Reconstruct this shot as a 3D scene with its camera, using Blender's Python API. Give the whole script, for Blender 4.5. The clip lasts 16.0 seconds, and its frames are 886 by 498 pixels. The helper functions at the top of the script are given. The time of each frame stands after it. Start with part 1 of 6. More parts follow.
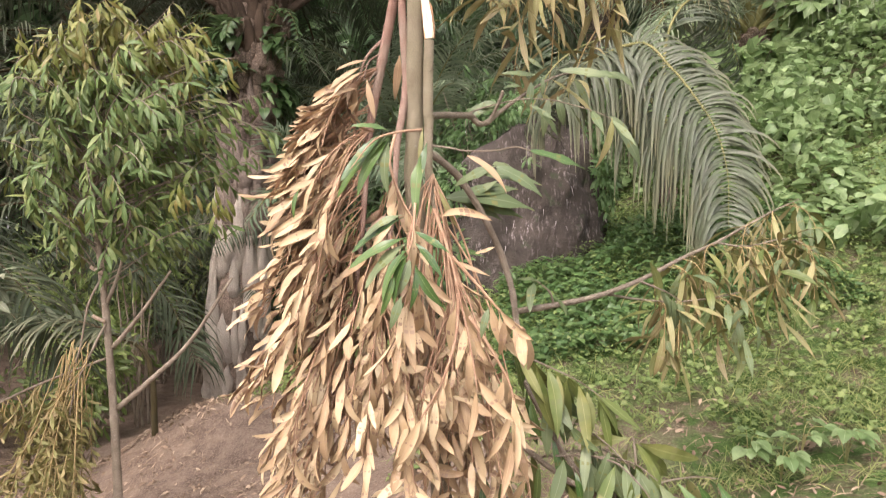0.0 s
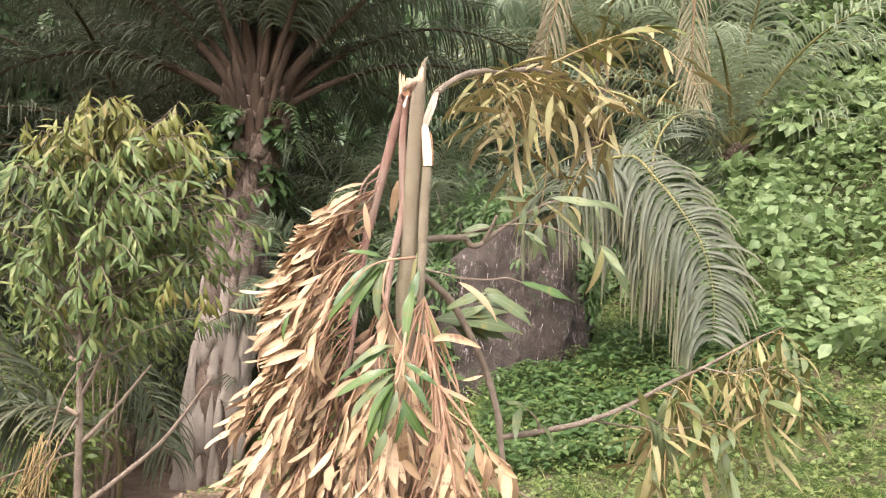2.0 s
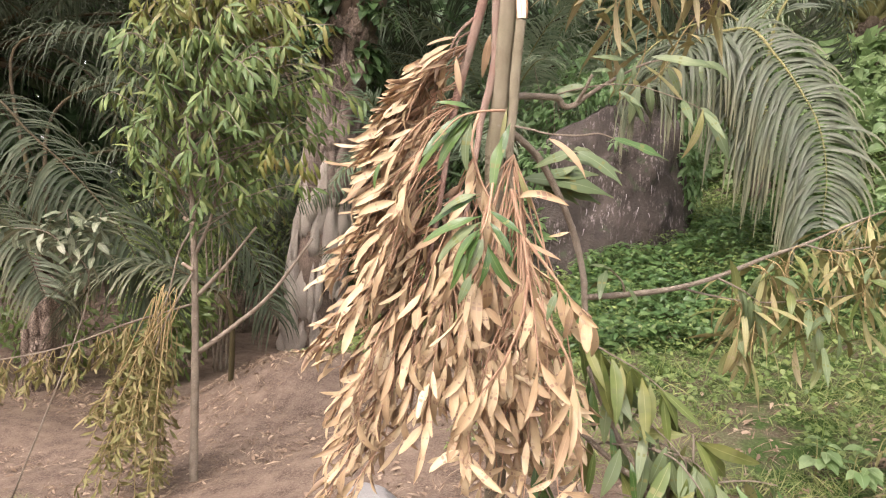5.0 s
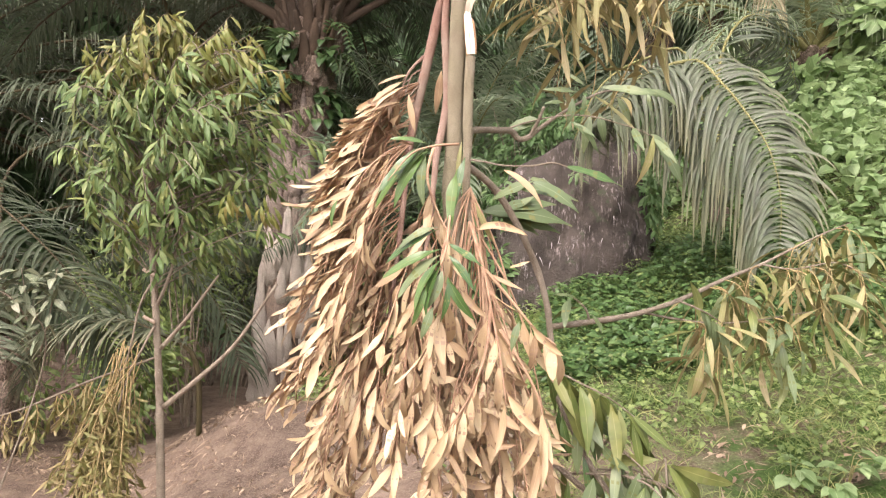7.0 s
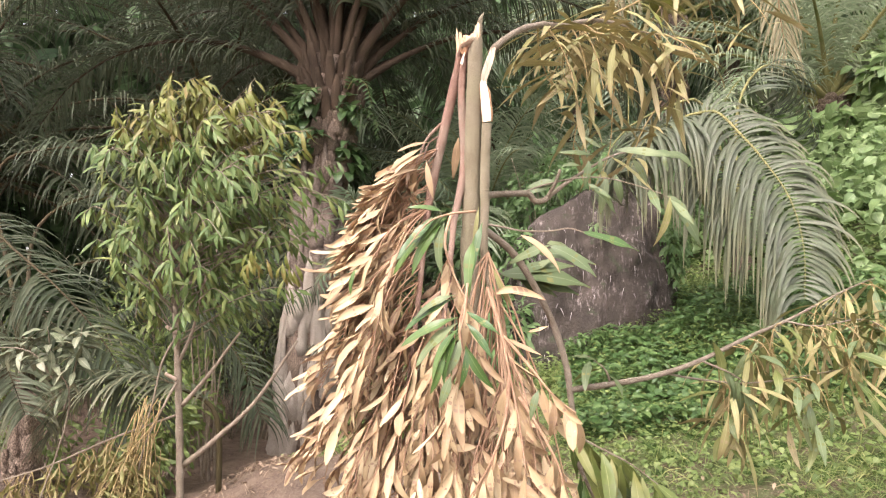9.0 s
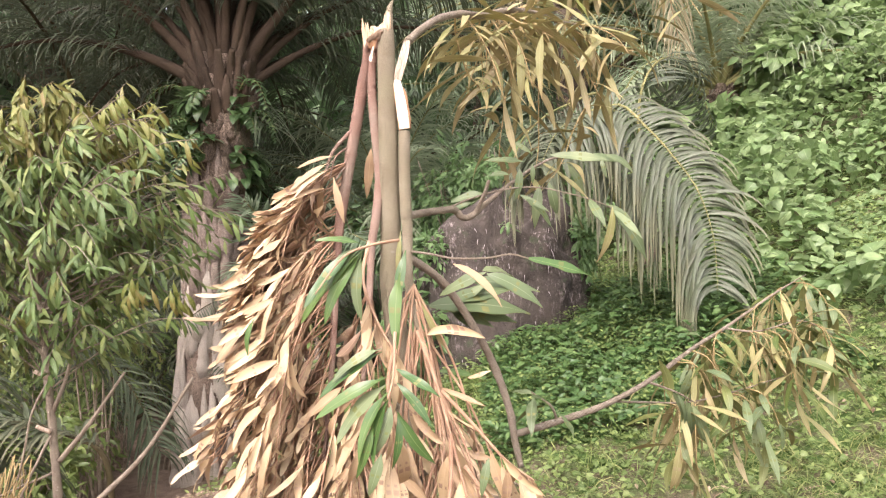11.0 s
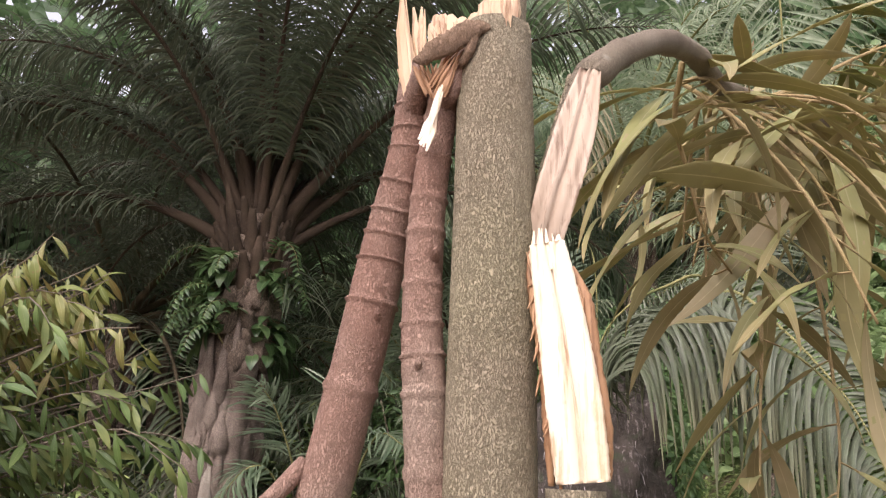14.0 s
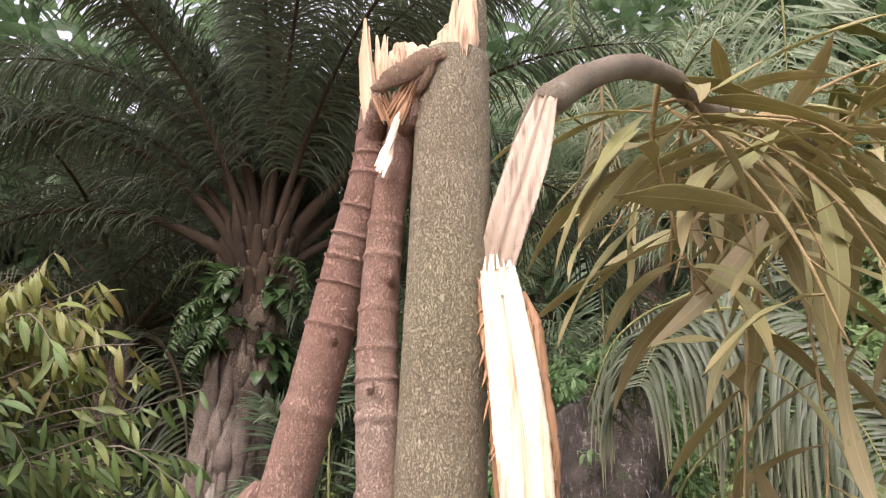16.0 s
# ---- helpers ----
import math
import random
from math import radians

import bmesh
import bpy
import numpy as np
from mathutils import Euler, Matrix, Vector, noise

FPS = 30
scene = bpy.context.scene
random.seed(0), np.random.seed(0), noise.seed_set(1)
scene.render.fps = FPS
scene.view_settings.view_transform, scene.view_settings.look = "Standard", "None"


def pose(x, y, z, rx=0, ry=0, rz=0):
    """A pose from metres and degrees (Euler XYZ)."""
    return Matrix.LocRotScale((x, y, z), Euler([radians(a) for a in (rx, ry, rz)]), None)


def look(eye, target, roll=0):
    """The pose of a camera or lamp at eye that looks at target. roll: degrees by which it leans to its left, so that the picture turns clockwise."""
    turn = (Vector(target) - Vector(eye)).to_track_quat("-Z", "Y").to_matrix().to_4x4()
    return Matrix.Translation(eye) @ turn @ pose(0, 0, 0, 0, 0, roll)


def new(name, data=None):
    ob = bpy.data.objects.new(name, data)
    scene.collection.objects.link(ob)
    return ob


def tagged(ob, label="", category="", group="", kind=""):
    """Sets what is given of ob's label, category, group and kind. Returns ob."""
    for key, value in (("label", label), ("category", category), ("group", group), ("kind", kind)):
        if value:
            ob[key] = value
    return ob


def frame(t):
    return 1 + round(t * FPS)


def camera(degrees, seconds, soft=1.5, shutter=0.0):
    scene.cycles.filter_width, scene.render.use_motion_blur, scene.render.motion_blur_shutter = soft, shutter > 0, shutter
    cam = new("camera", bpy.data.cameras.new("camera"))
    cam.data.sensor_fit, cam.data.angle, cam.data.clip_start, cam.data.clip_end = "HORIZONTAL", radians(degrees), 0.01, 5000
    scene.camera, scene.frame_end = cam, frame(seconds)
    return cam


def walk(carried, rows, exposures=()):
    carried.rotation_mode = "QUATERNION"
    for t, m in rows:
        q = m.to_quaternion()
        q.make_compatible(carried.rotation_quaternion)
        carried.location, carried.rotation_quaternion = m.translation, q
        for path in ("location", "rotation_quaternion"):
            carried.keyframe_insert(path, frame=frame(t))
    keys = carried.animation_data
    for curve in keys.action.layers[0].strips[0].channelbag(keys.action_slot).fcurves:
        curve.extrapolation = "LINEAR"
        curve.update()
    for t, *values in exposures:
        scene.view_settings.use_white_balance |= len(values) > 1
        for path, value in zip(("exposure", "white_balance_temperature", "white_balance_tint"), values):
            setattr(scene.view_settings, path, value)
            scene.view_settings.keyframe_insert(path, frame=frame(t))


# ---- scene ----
cam = camera(64.3, 16.0, soft=1.15, shutter=0.2)
PATH = [
    (0, (0.224, -0.502, 1.589), (0.078, 1.251, 1.552), -0.1),
    (0.5, (0.213, -0.517, 1.642), (0.077, 1.235, 1.746), 1.0),
    (1, (0.217, -0.518, 1.676), (0.072, 1.227, 1.859), 2.0),
    (1.5, (0.218, -0.539, 1.680), (0.097, 1.206, 1.869), 2.9),
    (2, (0.209, -0.519, 1.704), (0.092, 1.228, 1.887), 2.7),
    (2.5, (0.205, -0.498, 1.681), (0.033, 1.254, 1.691), 2.9),
    (3, (0.200, -0.508, 1.668), (-0.165, 1.214, 1.626), 3.2),
    (3.5, (0.185, -0.523, 1.600), (-0.185, 1.192, 1.461), 4.3),
    (4, (0.184, -0.519, 1.598), (-0.112, 1.212, 1.476), 4.0),
    (4.2, (0.194, -0.535, 1.607), (-0.138, 1.189, 1.475), 4.5),
    (6.3, (0.262, -0.536, 1.583), (-0.036, 1.199, 1.547), 3.2),
    (6.5, (0.260, -0.532, 1.568), (-0.035, 1.202, 1.544), 1.9),
    (7, (0.265, -0.524, 1.588), (0.001, 1.217, 1.582), 1.6),
    (7.5, (0.292, -0.595, 1.637), (-0.036, 1.111, 1.922), 3.4),
    (8, (0.274, -0.589, 1.663), (-0.060, 1.122, 1.909), 2.6),
    (8.5, (0.287, -0.574, 1.642), (-0.064, 1.139, 1.849), 2.2),
    (9, (0.275, -0.540, 1.646), (-0.042, 1.187, 1.755), 1.2),
    (9.2, (0.278, -0.525, 1.645), (-0.034, 1.204, 1.742), 1.2),
    (11.3, (0.171, 0.017, 1.785), (0.099, 1.772, 1.887), -2.4),
    (11.5, (0.169, 0.202, 1.801), (0.058, 1.944, 2.023), -1.6),
    (12, (0.163, 0.601, 1.942), (-0.073, 2.322, 2.222), 1.1),
    (12.5, (0.042, 0.922, 2.072), (-0.133, 2.625, 2.480), -0.4),
    (13, (-0.062, 1.181, 2.192), (-0.088, 2.886, 2.627), -0.7),
    (13.5, (-0.053, 1.297, 2.205), (-0.166, 2.988, 2.681), 0.5),
    (14, (-0.039, 1.356, 2.223), (-0.224, 3.029, 2.737), 1.2),
    (14.5, (-0.021, 1.348, 2.230), (-0.231, 3.009, 2.773), 0.8),
    (15, (-0.019, 1.331, 2.231), (-0.247, 2.981, 2.798), 1.0),
    (15.5, (-0.019, 1.353, 2.236), (-0.224, 3.009, 2.797), 0.8),
    (16, (-0.006, 1.353, 2.228), (-0.209, 3.012, 2.778), 1.4),
]
walk(cam, [(t, look(eye, target, roll)) for t, eye, target, roll in PATH], [(0, 1.08, 6850, 20), (1, 1.32, 6850, 20), (2.5, 1.32, 6850, 20), (3.5, 1.16, 6850, 20), (4.2, 1.10, 6850, 20), (6.5, 1.22, 6850, 20), (8, 1.44, 6850, 20), (9.2, 1.36, 6850, 20), (12.4, 1.47, 6700, 22), (13, 1.09, 6700, 22), (14, 0.69, 6700, 22), (16, 0.81, 6700, 22)])

# ---- light ----
world = bpy.data.worlds.new("world")
scene.world = world
world.use_nodes = True
wn = world.node_tree
sky = wn.nodes.new("ShaderNodeTexSky")
sky.sky_type, sky.sun_disc = "NISHITA", False
SUN_UP, SUN_ROUND = radians(52), radians(200)
sky.sun_elevation, sky.sun_rotation = SUN_UP, SUN_ROUND
sky.air_density, sky.dust_density, sky.ozone_density = 1.0, 3.5, 1.0
wn.nodes["Background"].inputs["Strength"].default_value = 0.15
pale_sky = wn.nodes.new("ShaderNodeHueSaturation")
pale_sky.inputs["Saturation"].default_value, pale_sky.inputs["Value"].default_value = 0.3, 1.6
wn.links.new(sky.outputs[0], pale_sky.inputs["Color"])
wn.links.new(pale_sky.outputs[0], wn.nodes["Background"].inputs["Color"])
sun = new("sun", bpy.data.lights.new("sun", "SUN"))
sun.data.energy, sun.data.angle, sun.data.color = 0.75, radians(30), (1.0, 0.96, 0.9)
toward = Vector((math.sin(SUN_ROUND) * math.cos(SUN_UP), math.cos(SUN_ROUND) * math.cos(SUN_UP), math.sin(SUN_UP)))
sun.matrix_world = look(toward * 50, (0, 0, 0))

# ---- materials ----
RNG = np.random.default_rng(7)


def rnd(a, b):
    return float(RNG.uniform(a, b))


class Nodes:
    """A short way to write node trees."""

    def __init__(self, name):
        self.mat = bpy.data.materials.new(name)
        self.mat.use_nodes = True
        self.tree = self.mat.node_tree
        self.tree.nodes.clear()

    def add(self, kind, **inputs):
        node = self.tree.nodes.new(kind)
        for key, value in inputs.items():
            self.put(node, key.replace("_", " "), value)
        return node

    def put(self, node, key, value):
        socket = node.inputs[int(key)] if key.isdigit() else node.inputs[key]
        if hasattr(value, "node"):
            self.tree.links.new(value, socket)
        elif isinstance(value, tuple) and len(value) == 3 and socket.type == "RGBA":
            socket.default_value = (*value, 1)
        else:
            socket.default_value = value

    def math(self, op, a, b=0.5, clamp=False):
        node = self.tree.nodes.new("ShaderNodeMath")
        node.operation, node.use_clamp = op, clamp
        self.put(node, "0", a), self.put(node, "1", b)
        return node.outputs[0]

    def mix(self, factor, a, b, how="MIX"):
        node = self.tree.nodes.new("ShaderNodeMix")
        node.data_type, node.blend_type = "RGBA", how
        self.put(node, "0", factor), self.put(node, "6", a), self.put(node, "7", b)
        return node.outputs[2]

    def noise(self, where, scale, detail=3.0, rough=0.55):
        node = self.add("ShaderNodeTexNoise", Vector=where, Scale=scale, Detail=detail, Roughness=rough)
        return node.outputs[0]

    def ramp(self, value, *stops):
        node = self.tree.nodes.new("ShaderNodeValToRGB")
        self.put(node, "0", value)
        band = node.color_ramp
        while len(band.elements) < len(stops):
            band.elements.new(0.5)
        for element, (at, colour) in zip(band.elements, stops):
            element.position, element.color = at, (*colour, 1)
        return node.outputs[0]

    def step(self, value, low, high):
        node = self.tree.nodes.new("ShaderNodeMapRange")
        self.put(node, "0", value), self.put(node, "1", low), self.put(node, "2", high)
        return node.outputs[0]

    def coords(self, kind="Object", scale=(1, 1, 1), turned=False):
        node = self.tree.nodes.new("ShaderNodeTexCoord")
        mapping = self.tree.nodes.new("ShaderNodeMapping")
        mapping.inputs["Scale"].default_value = scale
        if turned:
            mapping.inputs["Rotation"].default_value = (0.6, 0.45, 0.9)
        self.tree.links.new(node.outputs[kind], mapping.inputs["Vector"])
        return mapping.outputs[0]

    def bump(self, height, strength, distance):
        return self.add("ShaderNodeBump", Height=height, Strength=strength, Distance=distance).outputs[0]

    def finish(self, shader):
        out = self.tree.nodes.new("ShaderNodeOutputMaterial")
        self.tree.links.new(shader, out.inputs["Surface"])
        return self.mat


def leaf_material(name, colours, rough=0.5, through_light=0.25, rib=None, tip=None, blotch=None, specular=0.4):
    n = Nodes(name)
    own = n.tree.nodes.new("ShaderNodeObjectInfo").outputs["Random"]
    island = n.tree.nodes.new("ShaderNodeNewGeometry").outputs["Random Per Island"]
    luck = n.math("FRACT", n.math("ADD", own, n.math("MULTIPLY", island, 7.31)))
    stops = [((i + 0.5) / len(colours), c) for i, c in enumerate(colours)]
    colour = n.ramp(luck, *stops)
    shift = n.tree.nodes.new("ShaderNodeVectorMath")
    n.put(shift, "0", n.coords("Object", turned=True))
    n.tree.links.new(n.math("MULTIPLY", luck, 40.0), shift.inputs[1])
    where = shift.outputs[0]
    big = n.noise(where, 9.0, 3.0)
    fine = n.noise(where, 70.0, 4.0, 0.7)
    colour = n.mix(n.step(big, 0.35, 0.7), colour, blotch or tuple(c * 0.72 for c in colours[0]))
    colour = n.mix(n.math("MULTIPLY", fine, 0.1), colour, tuple(min(1, c * 1.35) for c in colours[-1]))
    uv = n.tree.nodes.new("ShaderNodeUVMap")
    split = n.add("ShaderNodeSeparateXYZ", Vector=uv.outputs[0])
    along, across = split.outputs[0], split.outputs[1]
    middle = n.math("ABSOLUTE", n.math("SUBTRACT", across, 0.5))
    if tip:
        edge = n.math("ADD", n.step(along, 0.55, 1.05), n.math("MULTIPLY", n.step(fine, 0.3, 0.75), 0.35))
        colour = n.mix(n.math("MULTIPLY", edge, 0.75, True), colour, tip)
    if rib:
        colour = n.mix(n.math("MULTIPLY", n.step(middle, 0.035, 0.008), 0.8), colour, rib)
    veins = n.math("SINE", n.math("MULTIPLY", n.math("ADD", along, n.math("MULTIPLY", middle, -0.5)), 95.0))
    height = n.math("ADD", n.math("MULTIPLY", veins, 0.1), n.step(middle, 0.09, 0.0))
    shade = n.add("ShaderNodeBsdfPrincipled", Base_Color=colour, Roughness=rough, Normal=n.bump(height, 0.3, 0.0007))
    shade.inputs["Specular IOR Level"].default_value = specular
    glow = n.add("ShaderNodeBsdfTranslucent", Color=n.mix(0.35, colour, tuple(min(1, c * 1.6) for c in colours[-1])))
    mixed = n.add("ShaderNodeMixShader", Fac=through_light)
    n.tree.links.new(shade.outputs[0], mixed.inputs[1])
    n.tree.links.new(glow.outputs[0], mixed.inputs[2])
    return n.finish(mixed.outputs[0])


def bark_material(name, dark, light, patch, scale=1.0, spots=0.0, ridge=0.6):
    """Bark with fine wriggling cracks that run mostly along z."""
    n = Nodes(name)
    where = n.coords("Object")
    coarse = n.noise(where, 11 * scale, 4)
    fine = n.noise(n.coords("Object", (1, 1, 0.5)), 660 * scale, 2, 0.5)
    cross = n.noise(n.coords("Object", (1, 1, 0.45)), 560 * scale, 2, 0.5)
    crack = n.step(n.math("ABSOLUTE", n.math("SUBTRACT", fine, 0.5)), 0.0, 0.055)
    small = n.step(n.math("ABSOLUTE", n.math("SUBTRACT", cross, 0.5)), 0.0, 0.04)
    colour = n.mix(n.step(coarse, 0.35, 0.68), dark, light)
    colour = n.mix(n.step(n.noise(where, 5 * scale, 3), 0.48, 0.68), colour, patch)
    colour = n.mix(n.math("MULTIPLY", n.step(fine, 0.5, 0.75), 0.3), colour, tuple(min(1, c * 1.35) for c in light))
    gap = n.math("SUBTRACT", 1.0, n.math("MULTIPLY", crack, small))
    colour = n.mix(n.math("MULTIPLY", gap, 0.75 * ridge), colour, tuple(c * 0.36 for c in dark))
    if spots:
        blot = n.add("ShaderNodeTexVoronoi", Vector=n.coords("Object", (1, 1, 1.5)), Scale=24 * scale)
        mark = n.math("MULTIPLY", n.step(blot.outputs["Distance"], 0.2, 0.1), n.step(n.noise(where, 14 * scale, 3), 0.5, 0.6))
        colour = n.mix(n.math("MULTIPLY", mark, spots), colour, (0.62, 0.58, 0.5))
    height = n.math("ADD", n.math("MULTIPLY", n.math("SUBTRACT", 1.0, gap), ridge), n.math("MULTIPLY", fine, 0.6))
    shade = n.add("ShaderNodeBsdfPrincipled", Base_Color=colour, Roughness=0.82, Normal=n.bump(height, 0.95, 0.002 / scale))
    shade.inputs["Specular IOR Level"].default_value = 0.2
    return n.finish(shade.outputs[0])


def wood_material(name, pale, warm, dark):
    n = Nodes(name)
    grain = n.noise(n.coords("Object", (1, 1, 0.06)), 210, 4, 0.6)
    broad = n.noise(n.coords("Object", (1, 1, 0.12)), 45, 3)
    colour = n.mix(n.step(broad, 0.4, 0.7), pale, warm)
    colour = n.mix(n.math("MULTIPLY", n.step(grain, 0.52, 0.66), 0.8), colour, dark)
    shade = n.add("ShaderNodeBsdfPrincipled", Base_Color=colour, Roughness=0.6, Normal=n.bump(grain, 0.5, 0.0015))
    return n.finish(shade.outputs[0])


def ground_material():
    n = Nodes("ground")
    where = n.coords("Object")
    split = n.add("ShaderNodeSeparateXYZ", Vector=where)
    big, mid, fine = n.noise(where, 0.9, 4), n.noise(where, 6, 4), n.noise(where, 60, 4, 0.7)
    soil = n.ramp(mid, (0.25, (0.08, 0.054, 0.04)), (0.5, (0.16, 0.112, 0.083)), (0.75, (0.25, 0.184, 0.138)))
    soil = n.mix(n.step(fine, 0.45, 0.75), soil, (0.29, 0.228, 0.17))
    moss = n.ramp(fine, (0.3, (0.035, 0.06, 0.018)), (0.7, (0.09, 0.15, 0.04)))
    side = n.math("ADD", n.math("MULTIPLY", split.outputs[0], 0.55), n.math("MULTIPLY", n.math("SUBTRACT", big, 0.5), 3.0))
    side = n.math("ADD", side, n.math("MULTIPLY", n.math("SUBTRACT", split.outputs[1], 4.6), 0.35))
    colour = n.mix(n.math("MULTIPLY", n.step(side, 0.1, 0.8), n.step(mid, 0.3, 0.55)), soil, moss)
    shade = n.add("ShaderNodeBsdfPrincipled", Base_Color=colour, Roughness=0.95, Normal=n.bump(n.math("ADD", fine, mid), 0.9, 0.02))
    shade.inputs["Specular IOR Level"].default_value = 0.15
    return n.finish(shade.outputs[0])


def rock_material():
    n = Nodes("earth_bank")
    where = n.coords("Object")
    streak = n.noise(n.coords("Object", (1, 1, 0.3)), 26, 5, 0.75)
    mid, fine = n.noise(where, 3.5, 4), n.noise(where, 40, 3)
    colour = n.ramp(mid, (0.3, (0.034, 0.026, 0.02)), (0.7, (0.08, 0.062, 0.05)))
    colour = n.mix(n.math("MULTIPLY", n.math("MULTIPLY", n.step(streak, 0.53, 0.66), 0.8), n.step(n.noise(where, 2.6, 3), 0.4, 0.62)), colour, (0.42, 0.355, 0.335))
    colour = n.mix(n.step(n.noise(where, 5.5, 4), 0.58, 0.7), colour, (0.05, 0.06, 0.03))
    shade = n.add("ShaderNodeBsdfPrincipled", Base_Color=colour, Roughness=0.85, Normal=n.bump(n.math("ADD", fine, streak), 0.9, 0.03))
    return n.finish(shade.outputs[0])


M_DRY = leaf_material("dry_leaf", [(0.29, 0.185, 0.105), (0.41, 0.285, 0.168), (0.49, 0.36, 0.21), (0.58, 0.455, 0.27), (0.62, 0.52, 0.335)], 0.5, 0.18, (0.55, 0.4, 0.25), None, (0.45, 0.31, 0.175))
M_DRYBACK = leaf_material("dry_leaf_underside", [(0.33, 0.21, 0.14), (0.43, 0.295, 0.2), (0.52, 0.38, 0.255)], 0.55, 0.18, (0.58, 0.41, 0.25))
M_GREEN = leaf_material("green_leaf", [(0.05, 0.115, 0.03), (0.08, 0.16, 0.04), (0.13, 0.21, 0.055)], 0.3, 0.25, (0.24, 0.3, 0.11), None, (0.06, 0.12, 0.035), 0.55)
M_GREENBACK = leaf_material("green_leaf_underside", [(0.16, 0.19, 0.06), (0.25, 0.24, 0.09)], 0.5, 0.2, (0.3, 0.28, 0.13))
M_OLIVE = leaf_material("olive_leaf", [(0.235, 0.245, 0.095), (0.324, 0.318, 0.139), (0.373, 0.296, 0.150), (0.300, 0.318, 0.123)], 0.45, 0.32, (0.52, 0.48, 0.29), (0.43, 0.32, 0.17), (0.34, 0.325, 0.14), 0.35)
M_GOLD = leaf_material("golden_underside", [(0.324, 0.302, 0.135), (0.405, 0.342, 0.18), (0.45, 0.369, 0.216)], 0.5, 0.32, (0.56, 0.48, 0.28))
M_SAP = leaf_material("sapling_leaf", [(0.075, 0.14, 0.04), (0.12, 0.205, 0.055), (0.19, 0.27, 0.08), (0.29, 0.32, 0.11)], 0.42, 0.33, (0.27, 0.31, 0.13), None, (0.07, 0.125, 0.038), 0.35)
M_LIVE = leaf_material("greyish_green_leaf", [(0.11, 0.16, 0.07), (0.165, 0.215, 0.1), (0.24, 0.285, 0.145)], 0.4, 0.3, (0.3, 0.34, 0.19), None, (0.12, 0.165, 0.075), 0.45)
M_SAPNEW = leaf_material("young_leaf", [(0.168, 0.218, 0.046), (0.244, 0.277, 0.067), (0.294, 0.277, 0.084), (0.302, 0.218, 0.08)], 0.42, 0.3, (0.42, 0.4, 0.17))
M_FOOT = leaf_material("shoot_leaf", [(0.1, 0.155, 0.04), (0.17, 0.215, 0.055), (0.26, 0.26, 0.085)], 0.4, 0.33, (0.36, 0.36, 0.15))
M_SAPDRY = leaf_material("withered_leaf", [(0.16, 0.17, 0.045), (0.22, 0.21, 0.065), (0.3, 0.24, 0.1), (0.4, 0.3, 0.16)], 0.55, 0.25, (0.4, 0.33, 0.17), None, (0.15, 0.155, 0.045))
M_GREY = leaf_material("greyish_leaf", [(0.154, 0.189, 0.105), (0.224, 0.245, 0.154), (0.294, 0.294, 0.196)], 0.45, 0.2, (0.5, 0.5, 0.35))
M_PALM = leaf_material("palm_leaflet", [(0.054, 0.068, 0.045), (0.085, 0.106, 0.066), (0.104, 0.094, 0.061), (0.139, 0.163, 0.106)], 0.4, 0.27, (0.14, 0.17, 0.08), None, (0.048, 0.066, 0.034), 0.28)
# paler copies of the palm leaflet, with haze put into the colour
M_PALMMID = leaf_material("haze_tinted_palm_leaflet", [(0.124, 0.189, 0.117), (0.195, 0.273, 0.169), (0.299, 0.364, 0.247)], 0.4, 0.42, (0.26, 0.3, 0.18), None, (0.1, 0.145, 0.085), 0.35)
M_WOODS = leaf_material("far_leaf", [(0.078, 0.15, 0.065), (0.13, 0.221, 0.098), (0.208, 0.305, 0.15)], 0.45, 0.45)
M_PALMHAZE = leaf_material("haze_paled_palm_leaflet", [(0.18, 0.258, 0.15), (0.276, 0.354, 0.222), (0.396, 0.456, 0.312)], 0.4, 0.4, (0.38, 0.42, 0.28), (0.3, 0.31, 0.2), (0.14, 0.19, 0.11), 0.4)
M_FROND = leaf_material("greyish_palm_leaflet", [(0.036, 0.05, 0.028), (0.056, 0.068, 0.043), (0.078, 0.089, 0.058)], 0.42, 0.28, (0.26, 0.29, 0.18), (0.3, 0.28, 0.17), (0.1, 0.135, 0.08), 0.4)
M_PALMDRY = leaf_material("dead_palm_leaflet", [(0.22, 0.14, 0.07), (0.36, 0.25, 0.12), (0.5, 0.37, 0.2)], 0.7, 0.2, (0.5, 0.38, 0.22))
M_VINE = leaf_material("vine_leaf", [(0.121, 0.207, 0.072), (0.201, 0.299, 0.115), (0.316, 0.414, 0.196)], 0.45, 0.36, (0.33, 0.4, 0.2), None, (0.105, 0.16, 0.062), 0.4)
M_COVER = leaf_material("ground_cover_leaf", [(0.095, 0.15, 0.04), (0.16, 0.225, 0.064), (0.27, 0.325, 0.11)], 0.42, 0.3, (0.27, 0.34, 0.14))
M_BUSH = leaf_material("bush_leaf", [(0.092, 0.172, 0.063), (0.138, 0.241, 0.092), (0.218, 0.328, 0.138)], 0.35, 0.4, (0.2, 0.27, 0.12))
M_CLIMBER = leaf_material("climber_leaf", [(0.042, 0.088, 0.03), (0.07, 0.125, 0.045), (0.11, 0.17, 0.065)], 0.35, 0.3, (0.15, 0.2, 0.09))
M_DEEP = leaf_material("deep_green_leaf", [(0.05, 0.11, 0.032), (0.085, 0.16, 0.048), (0.145, 0.225, 0.075)], 0.4, 0.3, (0.17, 0.24, 0.1))
M_GRASS = leaf_material("grass_blade", [(0.10, 0.17, 0.04), (0.19, 0.25, 0.07), (0.34, 0.33, 0.13)], 0.5, 0.25)
